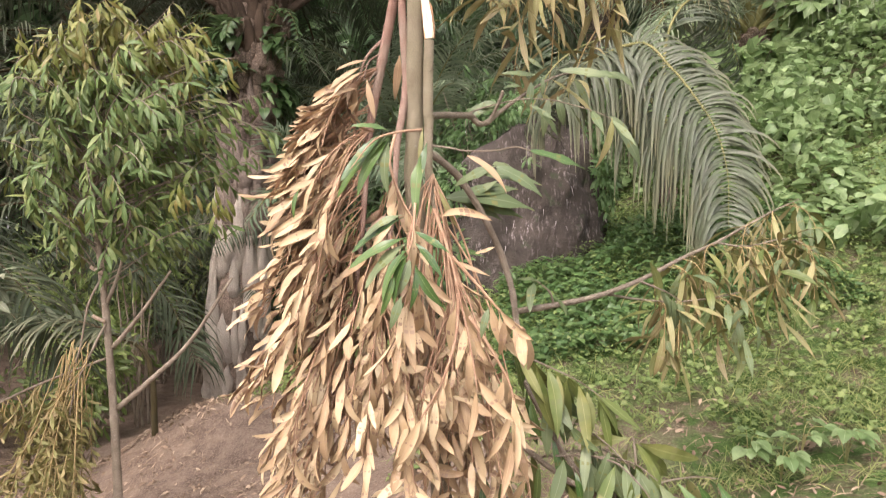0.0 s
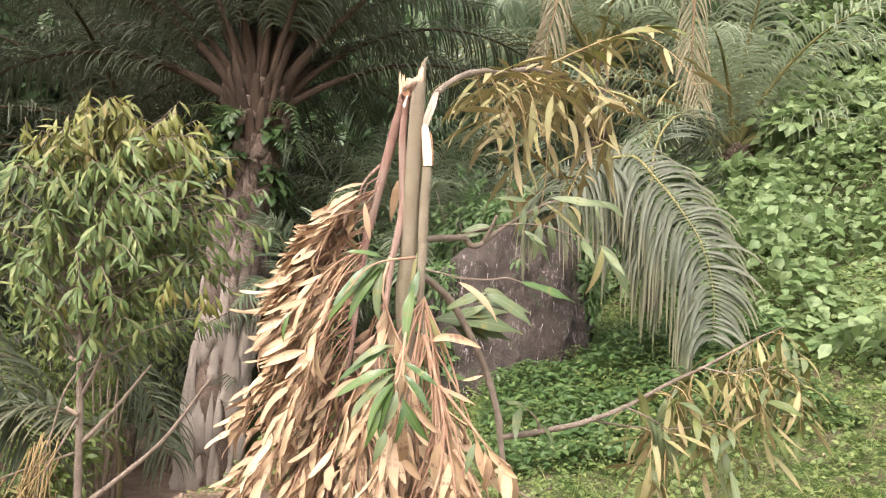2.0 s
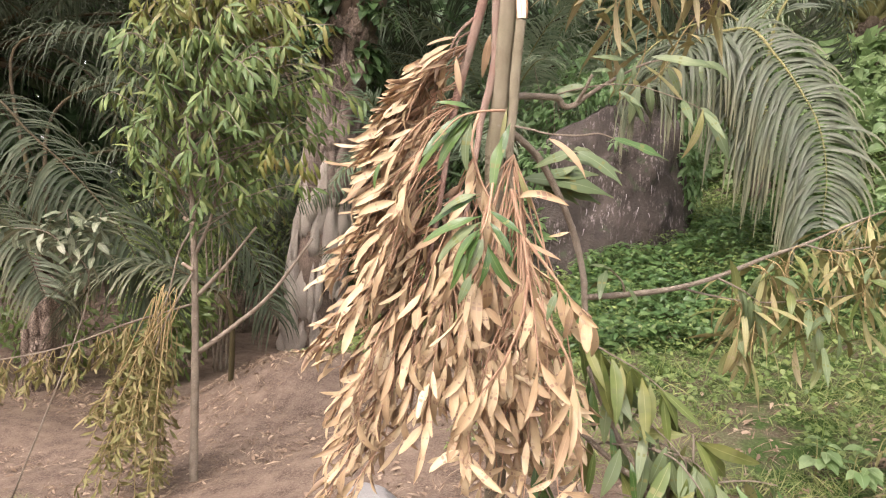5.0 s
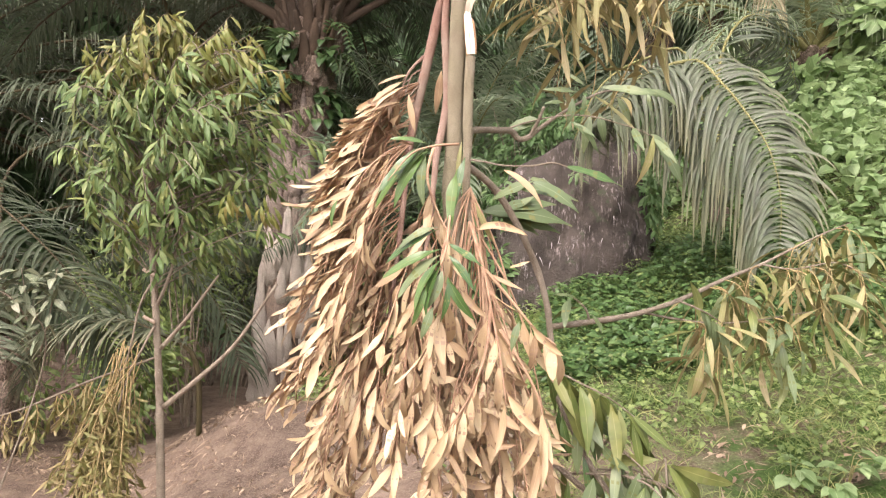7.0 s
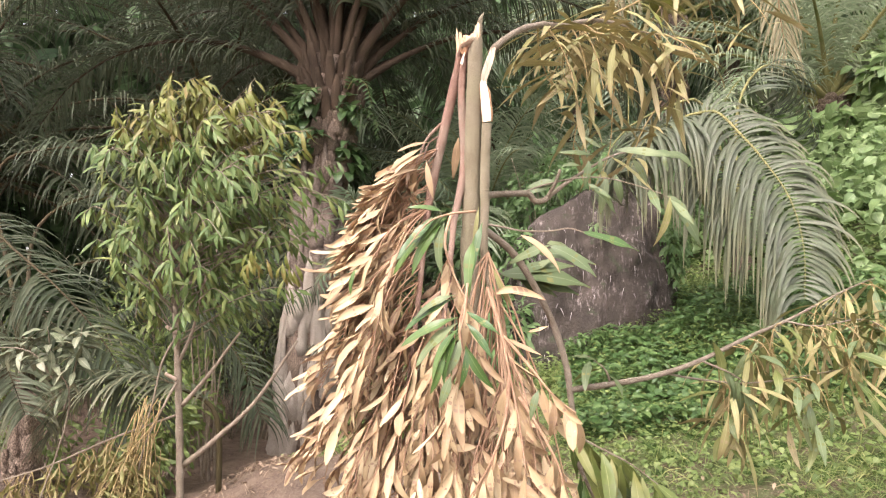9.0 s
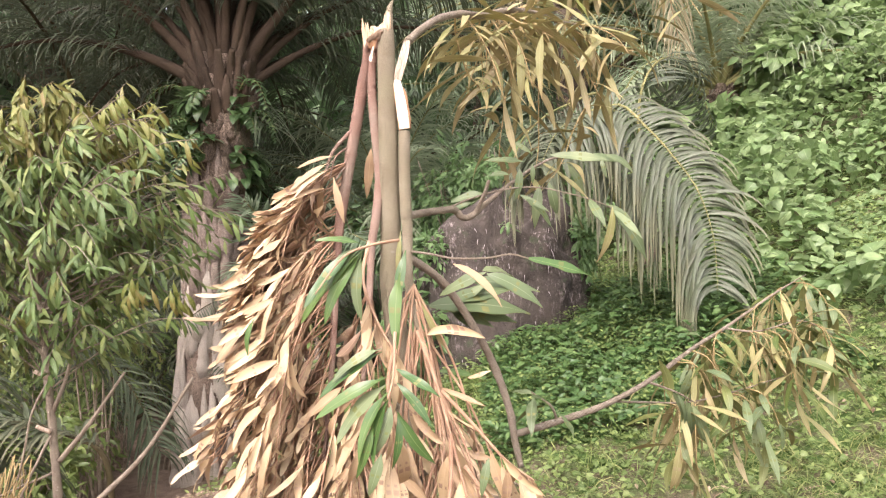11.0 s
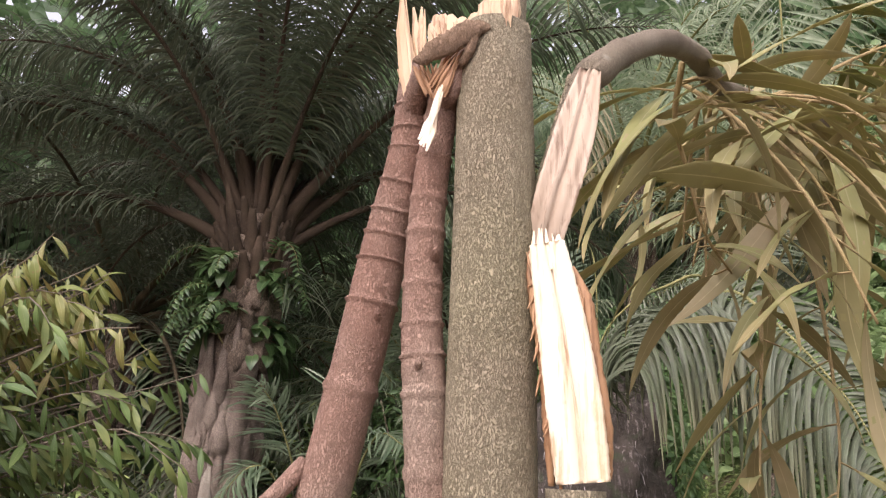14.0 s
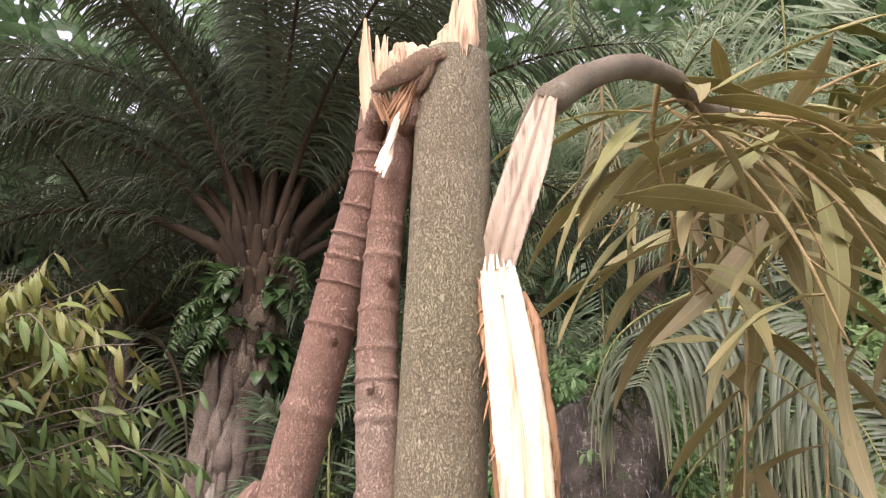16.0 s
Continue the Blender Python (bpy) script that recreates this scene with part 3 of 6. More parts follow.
def palm_trunk(base, top, radius, seed=1, rows=26, around=9, slot=None, swell=0.0):
    """A stem clad with the worn stubs of old fronds; slot: the height share below which they are long plates, pale at the foot."""
    base, top = np.array(base, float), np.array(top, float)
    bag = solo(tube([base, (base + top) / 2, top], [radius * (0.95 + swell), radius * 0.88, radius * 0.85], 30, 18, 0.09, seed=seed))
    luck = np.random.default_rng(seed)
    for i in range(rows):
        u = (i + 0.5) / rows
        for j in range(around):
            if luck.uniform() < 0.25:
                continue
            a = 6.2832 * (j + 0.62 * i + luck.uniform(-0.35, 0.35)) / around
            p = base + (top - base) * min(0.99, max(0.01, u + luck.uniform(-0.5, 0.5) / rows))
            out = np.array([np.cos(a), np.sin(a), 0])
            h = np.linalg.norm(top - base) / rows * luck.uniform(0.9, 1.8)
            q = p + out * radius * (luck.uniform(0.66, 0.76) + swell * max(0, 1 - 2 * u))
            w = radius * luck.uniform(0.22, 0.42) * (1 + swell * 0.5)
            if slot and u < slot:
                if luck.uniform() < 0.3:
                    continue
                q = p + out * radius * (0.8 + swell * max(0, 1 - 2 * u)) - np.array([0, 0, h * 0.4])
                w, h = radius * luck.uniform(0.15, 0.36), h * luck.uniform(0.9, 2.1)
                piece = tube([q, q + out * radius * 0.12 + np.array([0, 0, h * 0.6]), q + out * radius * 0.2 + np.array([0, 0, h * 1.3]), q + out * radius * 0.12 + np.array([0, 0, h * 2.3])], [w * 0.6, w, w * 0.75, w * 0.12], 8, 7, 0.16, seed=i * 31 + j)
                piece = flat(piece, out, 0.85)
                bag.add(piece, None, 1 if u < 0.57 * slot else 2)
                continue
            piece = tube([q, q + out * radius * 0.16 + np.array([0, 0, h * 0.5]), q + out * radius * luck.uniform(0.12, 0.36) + np.array([0, 0, h])], [w, w * 0.85, w * luck.uniform(0.3, 0.7)], 5, 6, 0.18, seed=i * 31 + j)
            bag.add(piece, None, 0)
    return bag


# the second and third sets carry haze in their leaflet colour
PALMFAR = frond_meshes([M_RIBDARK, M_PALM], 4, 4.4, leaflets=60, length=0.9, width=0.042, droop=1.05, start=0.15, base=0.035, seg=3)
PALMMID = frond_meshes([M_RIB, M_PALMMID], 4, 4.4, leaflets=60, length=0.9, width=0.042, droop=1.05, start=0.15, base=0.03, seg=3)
PALMHAZE = frond_meshes([M_RIB, M_PALMHAZE], 4, 3.4, leaflets=44, length=0.75, width=0.05, droop=1.0, start=0.15, base=0.03, seg=3)

big_palm = thing("oil_palm", "large oil palm with dark stub-clad trunk and arching fronds", "palm tree")
part("trunk", palm_trunk((-3.8, 9.82, -1.0), (-3.4, 9.82, 5.05), 0.4, 1, 34, 13, 0.7, 0.1), [M_PALMTRUNK, M_STUMP, M_PLATE], big_palm, "dark brown trunk clad with old frond stubs")
# fronds leave the crown as a fan of stout brown stalks; those that would hang before the trunk are long gone
for k in range(50):
    u = (k + 0.5) / 50
    az, elev = k * 137.5 + rnd(-14, 14), 30 + 57 * u ** 0.8 + rnd(-9, 9)
    front = abs((az + 90 + 180) % 360 - 180)
    if front < 70 and elev < 72 - 0.25 * front:
        continue
    a = radians(az)
    r = rnd(0.042, 0.068)
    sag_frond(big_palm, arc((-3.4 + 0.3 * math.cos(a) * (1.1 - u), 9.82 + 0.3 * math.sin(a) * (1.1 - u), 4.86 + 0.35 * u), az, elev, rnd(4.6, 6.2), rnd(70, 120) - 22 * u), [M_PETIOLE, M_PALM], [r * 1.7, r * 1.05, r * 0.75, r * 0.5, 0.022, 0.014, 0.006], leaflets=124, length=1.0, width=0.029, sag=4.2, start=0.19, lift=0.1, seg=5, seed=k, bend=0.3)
for k in range(44):
    a, u = radians(k * 137.5), k / 44
    foot_at = np.array([-3.42 + 0.3 * math.cos(a), 9.82 + 0.3 * math.sin(a), 4.2 + 0.85 * u])
    out = np.array([math.cos(a), math.sin(a), 0])
    r = rnd(0.06, 0.095)
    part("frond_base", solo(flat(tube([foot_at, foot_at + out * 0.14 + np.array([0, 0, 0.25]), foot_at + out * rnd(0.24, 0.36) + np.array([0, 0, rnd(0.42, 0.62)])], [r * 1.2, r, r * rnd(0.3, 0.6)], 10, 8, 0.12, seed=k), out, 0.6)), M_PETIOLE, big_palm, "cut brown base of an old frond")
# bare worn patch where stubs fell off
patch = Bag()
for dx, z0, z1, w in ((-0.15, 2.35, 3.1, 0.06), (-0.05, 2.62, 3.45, 0.085), (0.06, 2.5, 3.38, 0.075), (0.15, 2.2, 3.0, 0.06), (0.0, 1.9, 2.7, 0.09), (-0.08, 1.6, 2.2, 0.07)):
    y = 9.47 + 0.9 * dx * dx
    x = -3.58 + 0.066 * (z0 - 1.9) + dx
    patch.add(flat(tube([(x, y + 0.03, z0), (x + rnd(-0.02, 0.02), y - 0.01, z0 * 0.7 + z1 * 0.3), (x + 0.03, y, z0 * 0.3 + z1 * 0.7), (x + rnd(0.02, 0.06), y + 0.04, z1)], [w * 0.7, w, w * 0.8, w * 0.2], 18, 9, 0.14, seed=int(w * 1000)), (0, 1, 0), 0.45))
part("worn_patch", patch, M_PLATE, big_palm, "pale worn patch in the bark")

for k, (x, y, h, az) in enumerate([(-11.6, 11, 4.5, 20), (-7.5, 16, 6, 80), (-2.6, 16.8, 3.0, 140), (4.0, 17, 4.2, 10), (9.5, 17.5, 4.5, 60), (-13, 18, 7, 0), (0.8, 23, 6, 30), (7, 25, 6, 70), (14, 22, 4, 40), (-5, 24, 8, 10), (-11.5, 6.5, 4.5, 200), (2.4, 15.2, 4.6, 100), (-6.8, 12.6, 5.2, 33), (-1.1, 14.2, 1.6, 75), (5.0, 13.6, 0.9, 70), (-9.5, 15, 8, 50), (-13, 11, 6.5, 90), (0.6, 18.5, 5.0, 0), (5.5, 20, 6, 45)]):
    palm = thing("oil_palm", "tall oil palm among others with drooping dark fronds", "palm tree", "palms of the grove")
    z = float(ground_z(x, y))
    part("trunk", palm_trunk((x, y, z - 0.3), (x, y, z + h), 0.32, k + 5, 14, 7), [M_PALMTRUNK], palm)
    if y < 17:
        for j in range(26):
            u = (j + 0.5) / 26
            way = j * 137.5 + az + rnd(-9, 9)
            if abs((way + 90 + 180) % 360 - 180) < 35 and u < 0.6:
                continue
            # leaflets get paler towards +x: colour stands in for haze
            sag_frond(palm, arc((x, y, z + h), way, -8 + 88 * u + rnd(-6, 6), rnd(4.4, 5.6) if h > 2 else rnd(3.2, 4.0), rnd(70, 100) - 15 * u), [M_RIBDARK if x < 2 else M_RIB, M_PALM if x < -3 else M_PALMMID if x < -1.5 else M_PALMHAZE], [0.07, 0.045, 0.03, 0.02, 0.008], leaflets=52, length=1.05, width=0.042, sag=4.0, start=0.15, seg=4, seed=j + 31 * k, bend=0.3)
        continue
    # far crowns too: the paler sets imitate haze by colour
    crown(palm, (x, y, z + h), PALMFAR if x < -3 else PALMMID if x < 2 else PALMHAZE, 30, -30, 82, (1.1, 1.4) if x < 2 else (1.3, 1.6), az)


for x, y, z, s, az in [(-5.3, 10.4, -0.3, 0.55, 10), (-2.6, 10.9, 0.4, 0.5, 50), (-4.4, 11.3, 0.2, 0.55, 80)]:
    palm = thing("young_palm", "low dark palm seedling behind the big trunk", "palm tree", "palm seedlings")
    part("stem", palm_trunk((x, y, z - 0.8), (x, y, z + 0.2), 0.12, 60, 4, 6), [M_PALMTRUNK], palm)
    crown(palm, (x, y, z + 0.2), PALMFAR, 16, 5, 80, (s, s * 1.2), az)

# its leaflets are painted pale to look veiled by haze
paled_palm = thing("young_palm", "young palm with feathery fronds coloured pale for haze", "palm tree")
part("stem", palm_trunk((-1.4, 12.4, 0.4), (-1.4, 12.4, 2.6), 0.15, 47, 6, 6), [M_PALMTRUNK], paled_palm)
for k in range(22):
    sag_frond(paled_palm, arc((-1.4, 12.4, 2.6), k * 137.5 + rnd(-9, 9), 22 + 2.8 * k + rnd(-5, 5), rnd(2.6, 3.4), rnd(70, 105) - k), [M_RIB, M_PALMHAZE], [0.03, 0.02, 0.012, 0.004], leaflets=44, length=0.6, width=0.036, sag=2.2, start=0.2, seg=4, seed=k + 400, bend=0.25)

# ferns and broad leaves that grow on the trunk
for k in range(46):
    a, z = rnd(2.8, 6.7), rnd(3.45, 4.7)
    a -= 0.9 if 4.65 < a < 5.35 else 0.0  # the bark shows between them
    p = np.array([-3.46 + 0.36 * math.cos(a), 9.82 + 0.36 * math.sin(a), z])
    out = np.array([math.cos(a), math.sin(a), 0])
    if k % 3 == 1:
        s = rnd(0.5, 0.95)
        frond_part(big_palm, [p, p + out * 0.3 * s + np.array([0, 0, 0.25 * s]), p + out * 0.65 * s + np.array([0, 0, 0.1 * s]), p + out * 0.85 * s - np.array([0, 0, 0.3 * s])], [M_RIB, M_CLIMBER], "small green fern rooted on the trunk", "fern", leaflets=16, length=0.16, width=0.045, droop=0.4, start=0.12, base=0.006, tip=0.002, seg=3)
    else:
        bag = Bag()
        for j in range(7):
            way = unit(out + RNG.normal(0, 0.5, 3) + np.array([0, 0, 0.2]))
            bag.add(leaf(rnd(0.25, 0.42), rnd(0.12, 0.18), 0.3, rnd(0.3, 0.9), 0, 6, True), frame_of(p + RNG.normal(0, 0.07, 3), way))
        part("climber", bag, M_CLIMBER, big_palm, "broad dark climbing leaves on the trunk")

# fronds of palms that stand beside the view
side_palm = thing("young_palm", "young palm with long pale fronds bowing to the ground", "palm tree")
part("stem", palm_trunk((2.4, 9.0, 1.3), (2.4, 8.95, 2.2), 0.14, 40, 5, 6), [M_PALMTRUNK], side_palm)
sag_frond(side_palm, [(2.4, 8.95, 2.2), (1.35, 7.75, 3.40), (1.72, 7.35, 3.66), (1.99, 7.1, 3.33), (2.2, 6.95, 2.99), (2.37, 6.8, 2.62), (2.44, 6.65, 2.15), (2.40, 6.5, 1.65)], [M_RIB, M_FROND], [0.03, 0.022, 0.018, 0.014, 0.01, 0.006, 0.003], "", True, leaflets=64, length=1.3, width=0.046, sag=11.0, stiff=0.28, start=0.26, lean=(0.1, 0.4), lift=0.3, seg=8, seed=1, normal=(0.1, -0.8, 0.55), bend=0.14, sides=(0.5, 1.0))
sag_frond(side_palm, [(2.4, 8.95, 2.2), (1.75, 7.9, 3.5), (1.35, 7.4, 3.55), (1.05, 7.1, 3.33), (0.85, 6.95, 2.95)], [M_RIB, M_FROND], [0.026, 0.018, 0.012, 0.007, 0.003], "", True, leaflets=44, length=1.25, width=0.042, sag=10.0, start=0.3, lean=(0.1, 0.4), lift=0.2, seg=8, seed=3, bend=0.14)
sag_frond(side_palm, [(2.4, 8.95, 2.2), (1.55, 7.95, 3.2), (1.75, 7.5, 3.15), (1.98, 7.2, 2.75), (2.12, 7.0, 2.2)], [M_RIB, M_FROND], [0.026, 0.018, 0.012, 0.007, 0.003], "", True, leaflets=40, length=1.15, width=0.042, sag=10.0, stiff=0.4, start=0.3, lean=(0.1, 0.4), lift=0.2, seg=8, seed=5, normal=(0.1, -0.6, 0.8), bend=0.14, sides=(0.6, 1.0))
near_frond(side_palm, [(2.4, 8.95, 2.2), (2.333, 8.900, 3.961), (2.691, 9.100, 4.675), (3.098, 9.200, 4.542), (3.400, 9.200, 3.715)], [M_RIB, M_PALM], leaflets=44, length=0.7, width=0.045, droop=1.0, start=0.3, base=0.02, seg=4, seed=7)

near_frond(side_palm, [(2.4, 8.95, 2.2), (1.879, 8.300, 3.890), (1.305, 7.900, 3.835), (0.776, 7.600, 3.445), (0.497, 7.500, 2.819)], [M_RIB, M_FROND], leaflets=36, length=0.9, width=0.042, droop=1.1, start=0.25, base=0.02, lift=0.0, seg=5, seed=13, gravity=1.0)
veil = thing("hanging_frond", "pale palm frond tip hanging in view", "palm frond")
near_frond(veil, [(3.191, 8.900, 10.124), (3.076, 8.700, 8.673), (2.953, 8.500, 7.542), (2.873, 8.400, 6.805), (2.812, 8.350, 6.352)], [M_RIB, M_PALMHAZE], leaflets=30, length=1.05, width=0.05, droop=0.5, start=0.02, base=0.02, lift=0.05, seg=5, seed=21)
near_frond(veil, [(-0.162, 9.500, 11.895), (0.307, 9.200, 10.132), (0.562, 9.000, 8.607), (0.626, 8.900, 7.503)], [M_RIB, M_PALM], leaflets=30, length=1.1, width=0.05, droop=0.7, start=0.02, base=0.02, lift=0.05, seg=5, seed=22)

low_palm = thing("young_palm", "low palm with dark bowed fronds over bare soil", "palm tree")
part("stem", palm_trunk((-5.6, 6.3, -1.0), (-5.5, 6.3, 0.5), 0.17, 41, 5, 6), [M_PALMTRUNK], low_palm)
LOWP = (-5.5, 6.3, 0.5)
for k, (pts, leaf_kind, size) in enumerate([
    ([LOWP, (-6.3, 6.0, 2.1), (-5.85, 5.8, 2.35), (-5.25, 5.6, 2.02), (-4.488, 5.4, 1.58), (-3.905, 5.3, 1.09), (-3.45, 5.2, 0.5)], M_PALM, 0.85),
    ([(-2.9, 5.6, -0.3), (-2.85, 5.4, 0.5), (-3.131, 5.3, 0.74), (-3.418, 5.2, 0.85), (-3.694, 5.1, 0.83), (-3.998, 5.05, 0.68), (-4.151, 5.0, 0.36)], M_FROND, 0.62),
    ([LOWP, (-6.7, 6.3, 1.2), (-6.43, 6.2, 1.55), (-5.658, 6.0, 1.53), (-5.006, 5.9, 1.28), (-4.506, 5.8, 0.79)], M_PALM, 0.8),
    ([LOWP, (-6.3, 5.6, 1.0), (-5.5, 5.1, 1.3), (-4.7, 4.9, 1.05), (-4.2, 4.7, 0.55)], M_FROND, 0.6),
    ([LOWP, (-7.7, 8.0, 3.1), (-6.806, 7.9, 3.5), (-5.947, 7.8, 3.38), (-5.356, 7.7, 2.87), (-4.95, 7.6, 2.15)], M_PALM, 1.0),
    ([LOWP, (-6.565, 7.2, 1.53), (-5.43, 7.4, 1.97), (-4.468, 7.4, 1.61), (-3.666, 7.4, 0.84), (-3.279, 7.3, 0.13)], M_PALM, 0.8),
    ([LOWP, (-6.5, 5.2, 1.3), (-7.2, 4.5, 1.2), (-7.8, 3.9, 0.6)], M_PALM, 0.7),
    ([LOWP, (-6.2, 7.0, 2.2), (-5.6, 7.2, 2.75), (-4.9, 7.2, 2.6), (-4.3, 7.1, 1.9), (-4.0, 7.0, 1.2)], M_PALM, 0.9),
    ([LOWP, (-6.6, 6.8, 1.4), (-7.6, 7.1, 1.5), (-8.5, 7.3, 0.9)], M_PALM, 0.7),
]):
    sag_frond(low_palm, pts, [M_RIBDARK, leaf_kind], [0.03, 0.022, 0.016, 0.011, 0.007, 0.003], leaflets=76, length=size, width=0.032, sag=3.0 if k != 1 else 2.2, start=0.3 if k != 1 else 0.22, lift=0.2, seg=5, seed=k * 3, bend=0.2)

fern_palm = thing("young_palm", "young palm with stiff green fronds behind the trunk", "palm tree")
part("stem", palm_trunk((-2.1, 9.4, -0.4), (-2.1, 9.4, 0.9), 0.14, 44, 4, 6), [M_PALMTRUNK], fern_palm)
for k, pts in enumerate([
    [(-2.1, 9.4, 0.9), (-2.231, 9.400, 2.944), (-1.930, 9.500, 3.541), (-1.500, 9.500, 3.121)],
    [(-2.1, 9.4, 0.9), (-2.6, 9.0, 2.0), (-2.85, 8.8, 2.15), (-3.1, 8.6, 1.8)],
    [(-2.1, 9.4, 0.9), (-2.45, 9.0, 2.2), (-2.62, 8.8, 2.75), (-2.75, 8.6, 3.0)],
    [(-2.1, 9.4, 0.9), (-1.8, 9.1, 2.0), (-1.5, 8.8, 2.5), (-1.2, 8.6, 2.4)],
]):
    frond_part(fern_palm, pts, [M_RIB, M_PALMMID], leaflets=34, length=0.5, width=0.035, droop=0.4, start=0.35, base=0.014, lift=0.2, seg=3, seed=k)

M_WILT = leaf_material("wilted_palm_leaflet", [(0.2, 0.17, 0.09), (0.3, 0.26, 0.15), (0.38, 0.33, 0.21)], 0.6, 0.3, (0.38, 0.34, 0.22))
for k, pts in enumerate([
    [(1.25, 11.5, 8.6), (1.2, 11.3, 7.4), (1.05, 11.2, 6.7), (0.85, 11.1, 6.1)],
    [(3.5, 11.0, 8.4), (3.42, 10.9, 7.0), (3.4, 10.9, 6.2), (3.5, 10.85, 5.4)],
]):
    dead = thing("dead_frond", "wilted tan palm frond hanging straight down", "palm frond", "dead fronds")
    sag_frond(dead, pts, [M_PALMDRY, M_WILT], [0.03, 0.02, 0.012, 0.004], "", True, leaflets=24, length=1.0, width=0.034, sag=3.0, start=0.04, lean=(1.6, 2.2), lift=0.0, seg=5, seed=k, normal=(0.2, -1, 0.2), bend=0.3)
dead = thing("dead_frond", "dry tan palm frond hanging among green ones", "palm frond", "dead fronds")
sag_frond(dead, [(-7.686, 7.5, 7.332), (-7.439, 7.4, 6.565), (-7.468, 7.4, 5.5)], [M_PALMDRY, M_WILT], [0.025, 0.016, 0.004], "", True, leaflets=24, length=0.9, width=0.032, sag=3.0, start=0.04, lean=(1.6, 2.2), lift=0.0, seg=5, seed=9, normal=(0.2, -1, 0.2), bend=0.3)


# ---- broken tree ----
def spike(base, tip, width, thick, lean=(0, -1, 0), slot=0, foot=0.5):
    base, tip = np.array(base, float), np.array(tip, float)
    mid = base + (tip - base) * 0.55 + RNG.normal(0, width * 0.12, 3)
    v, f, m, uv = tube([base, mid, tip], [width * foot, width * 0.47, width * 0.12], 7, 5, 0.2, seed=int(RNG.integers(999)))
    axis = unit(lean)
    c = np.array(base)
    v = v - np.outer((v - c) @ axis, axis) * (1 - thick / width)
    return v, f, np.full(len(f), slot, int), uv


def split_piece(points, widths, depth, n=40, seed=0, rough=0.008, cleft=1.0):
    """Half a stem: a raw, fibrous face towards -y in slot 0 and bark round the back in slot 1."""
    luck = np.random.default_rng(seed)
    c = curve(points, n)
    w = np.interp(np.linspace(0, 1, n + 1), np.linspace(0, 1, len(widths)), widths)
    d = np.gradient(c, axis=0)
    d /= np.linalg.norm(d, axis=1)[:, None]
    across = np.cross(d, (0, -1, 0))
    across /= np.linalg.norm(across, axis=1)[:, None]
    face = np.cross(across, d)
    offs = np.array([-0.5, -0.42, -0.3, -0.16, -0.06, -0.01, 0.05, 0.16, 0.3, 0.42, 0.5])
    relief = np.array([0.0, 0.06, 0.03, 0.08, 0.06, -0.22, 0.05, 0.08, 0.02, 0.06, 0.0])
    back = [(0.5 * np.cos(a), -depth * np.sin(a)) for a in np.linspace(0, np.pi, 9)][1:-1]
    groove = luck.normal(0, rough * 2.5, len(offs))
    rows = []
    wander = np.cumsum(luck.normal(0, 0.004, n + 1))
    for i in range(n + 1):
        r = relief * cleft + luck.normal(0, 0.005, len(offs)) + groove * (1 + 0.1 * np.sin(i * 0.3))
        edge = np.concatenate([np.stack([offs * (1 + luck.normal(0, 0.012)) + np.where(np.abs(offs) < 0.3, wander[i], 0), r], 1), np.array(back)])
        rows.append(c[i] + np.outer(edge[:, 0], across[i]) * w[i] - np.outer(edge[:, 1], face[i]) * w[i] * -1)
    rows = [c[0] + (rows[0] - c[0]) * 0.05] + rows + [c[-1] + (rows[-1] - c[-1]) * 0.05]
    v = np.array(rows)
    k, sides = v.shape[:2]
    v = v.reshape(-1, 3)
    i, j = np.meshgrid(np.arange(k - 1), np.arange(sides), indexing="ij")
    i, j = i.ravel(), j.ravel()
    f = np.stack([i * sides + j, i * sides + (j + 1) % sides, (i + 1) * sides + (j + 1) % sides, (i + 1) * sides + j], 1)
    uv = np.stack([np.repeat(np.linspace(0, 1, k), sides), np.tile(np.linspace(0, 1, sides), k)], 1)
    return v, f, np.where((j < 10), 0, 1), uv


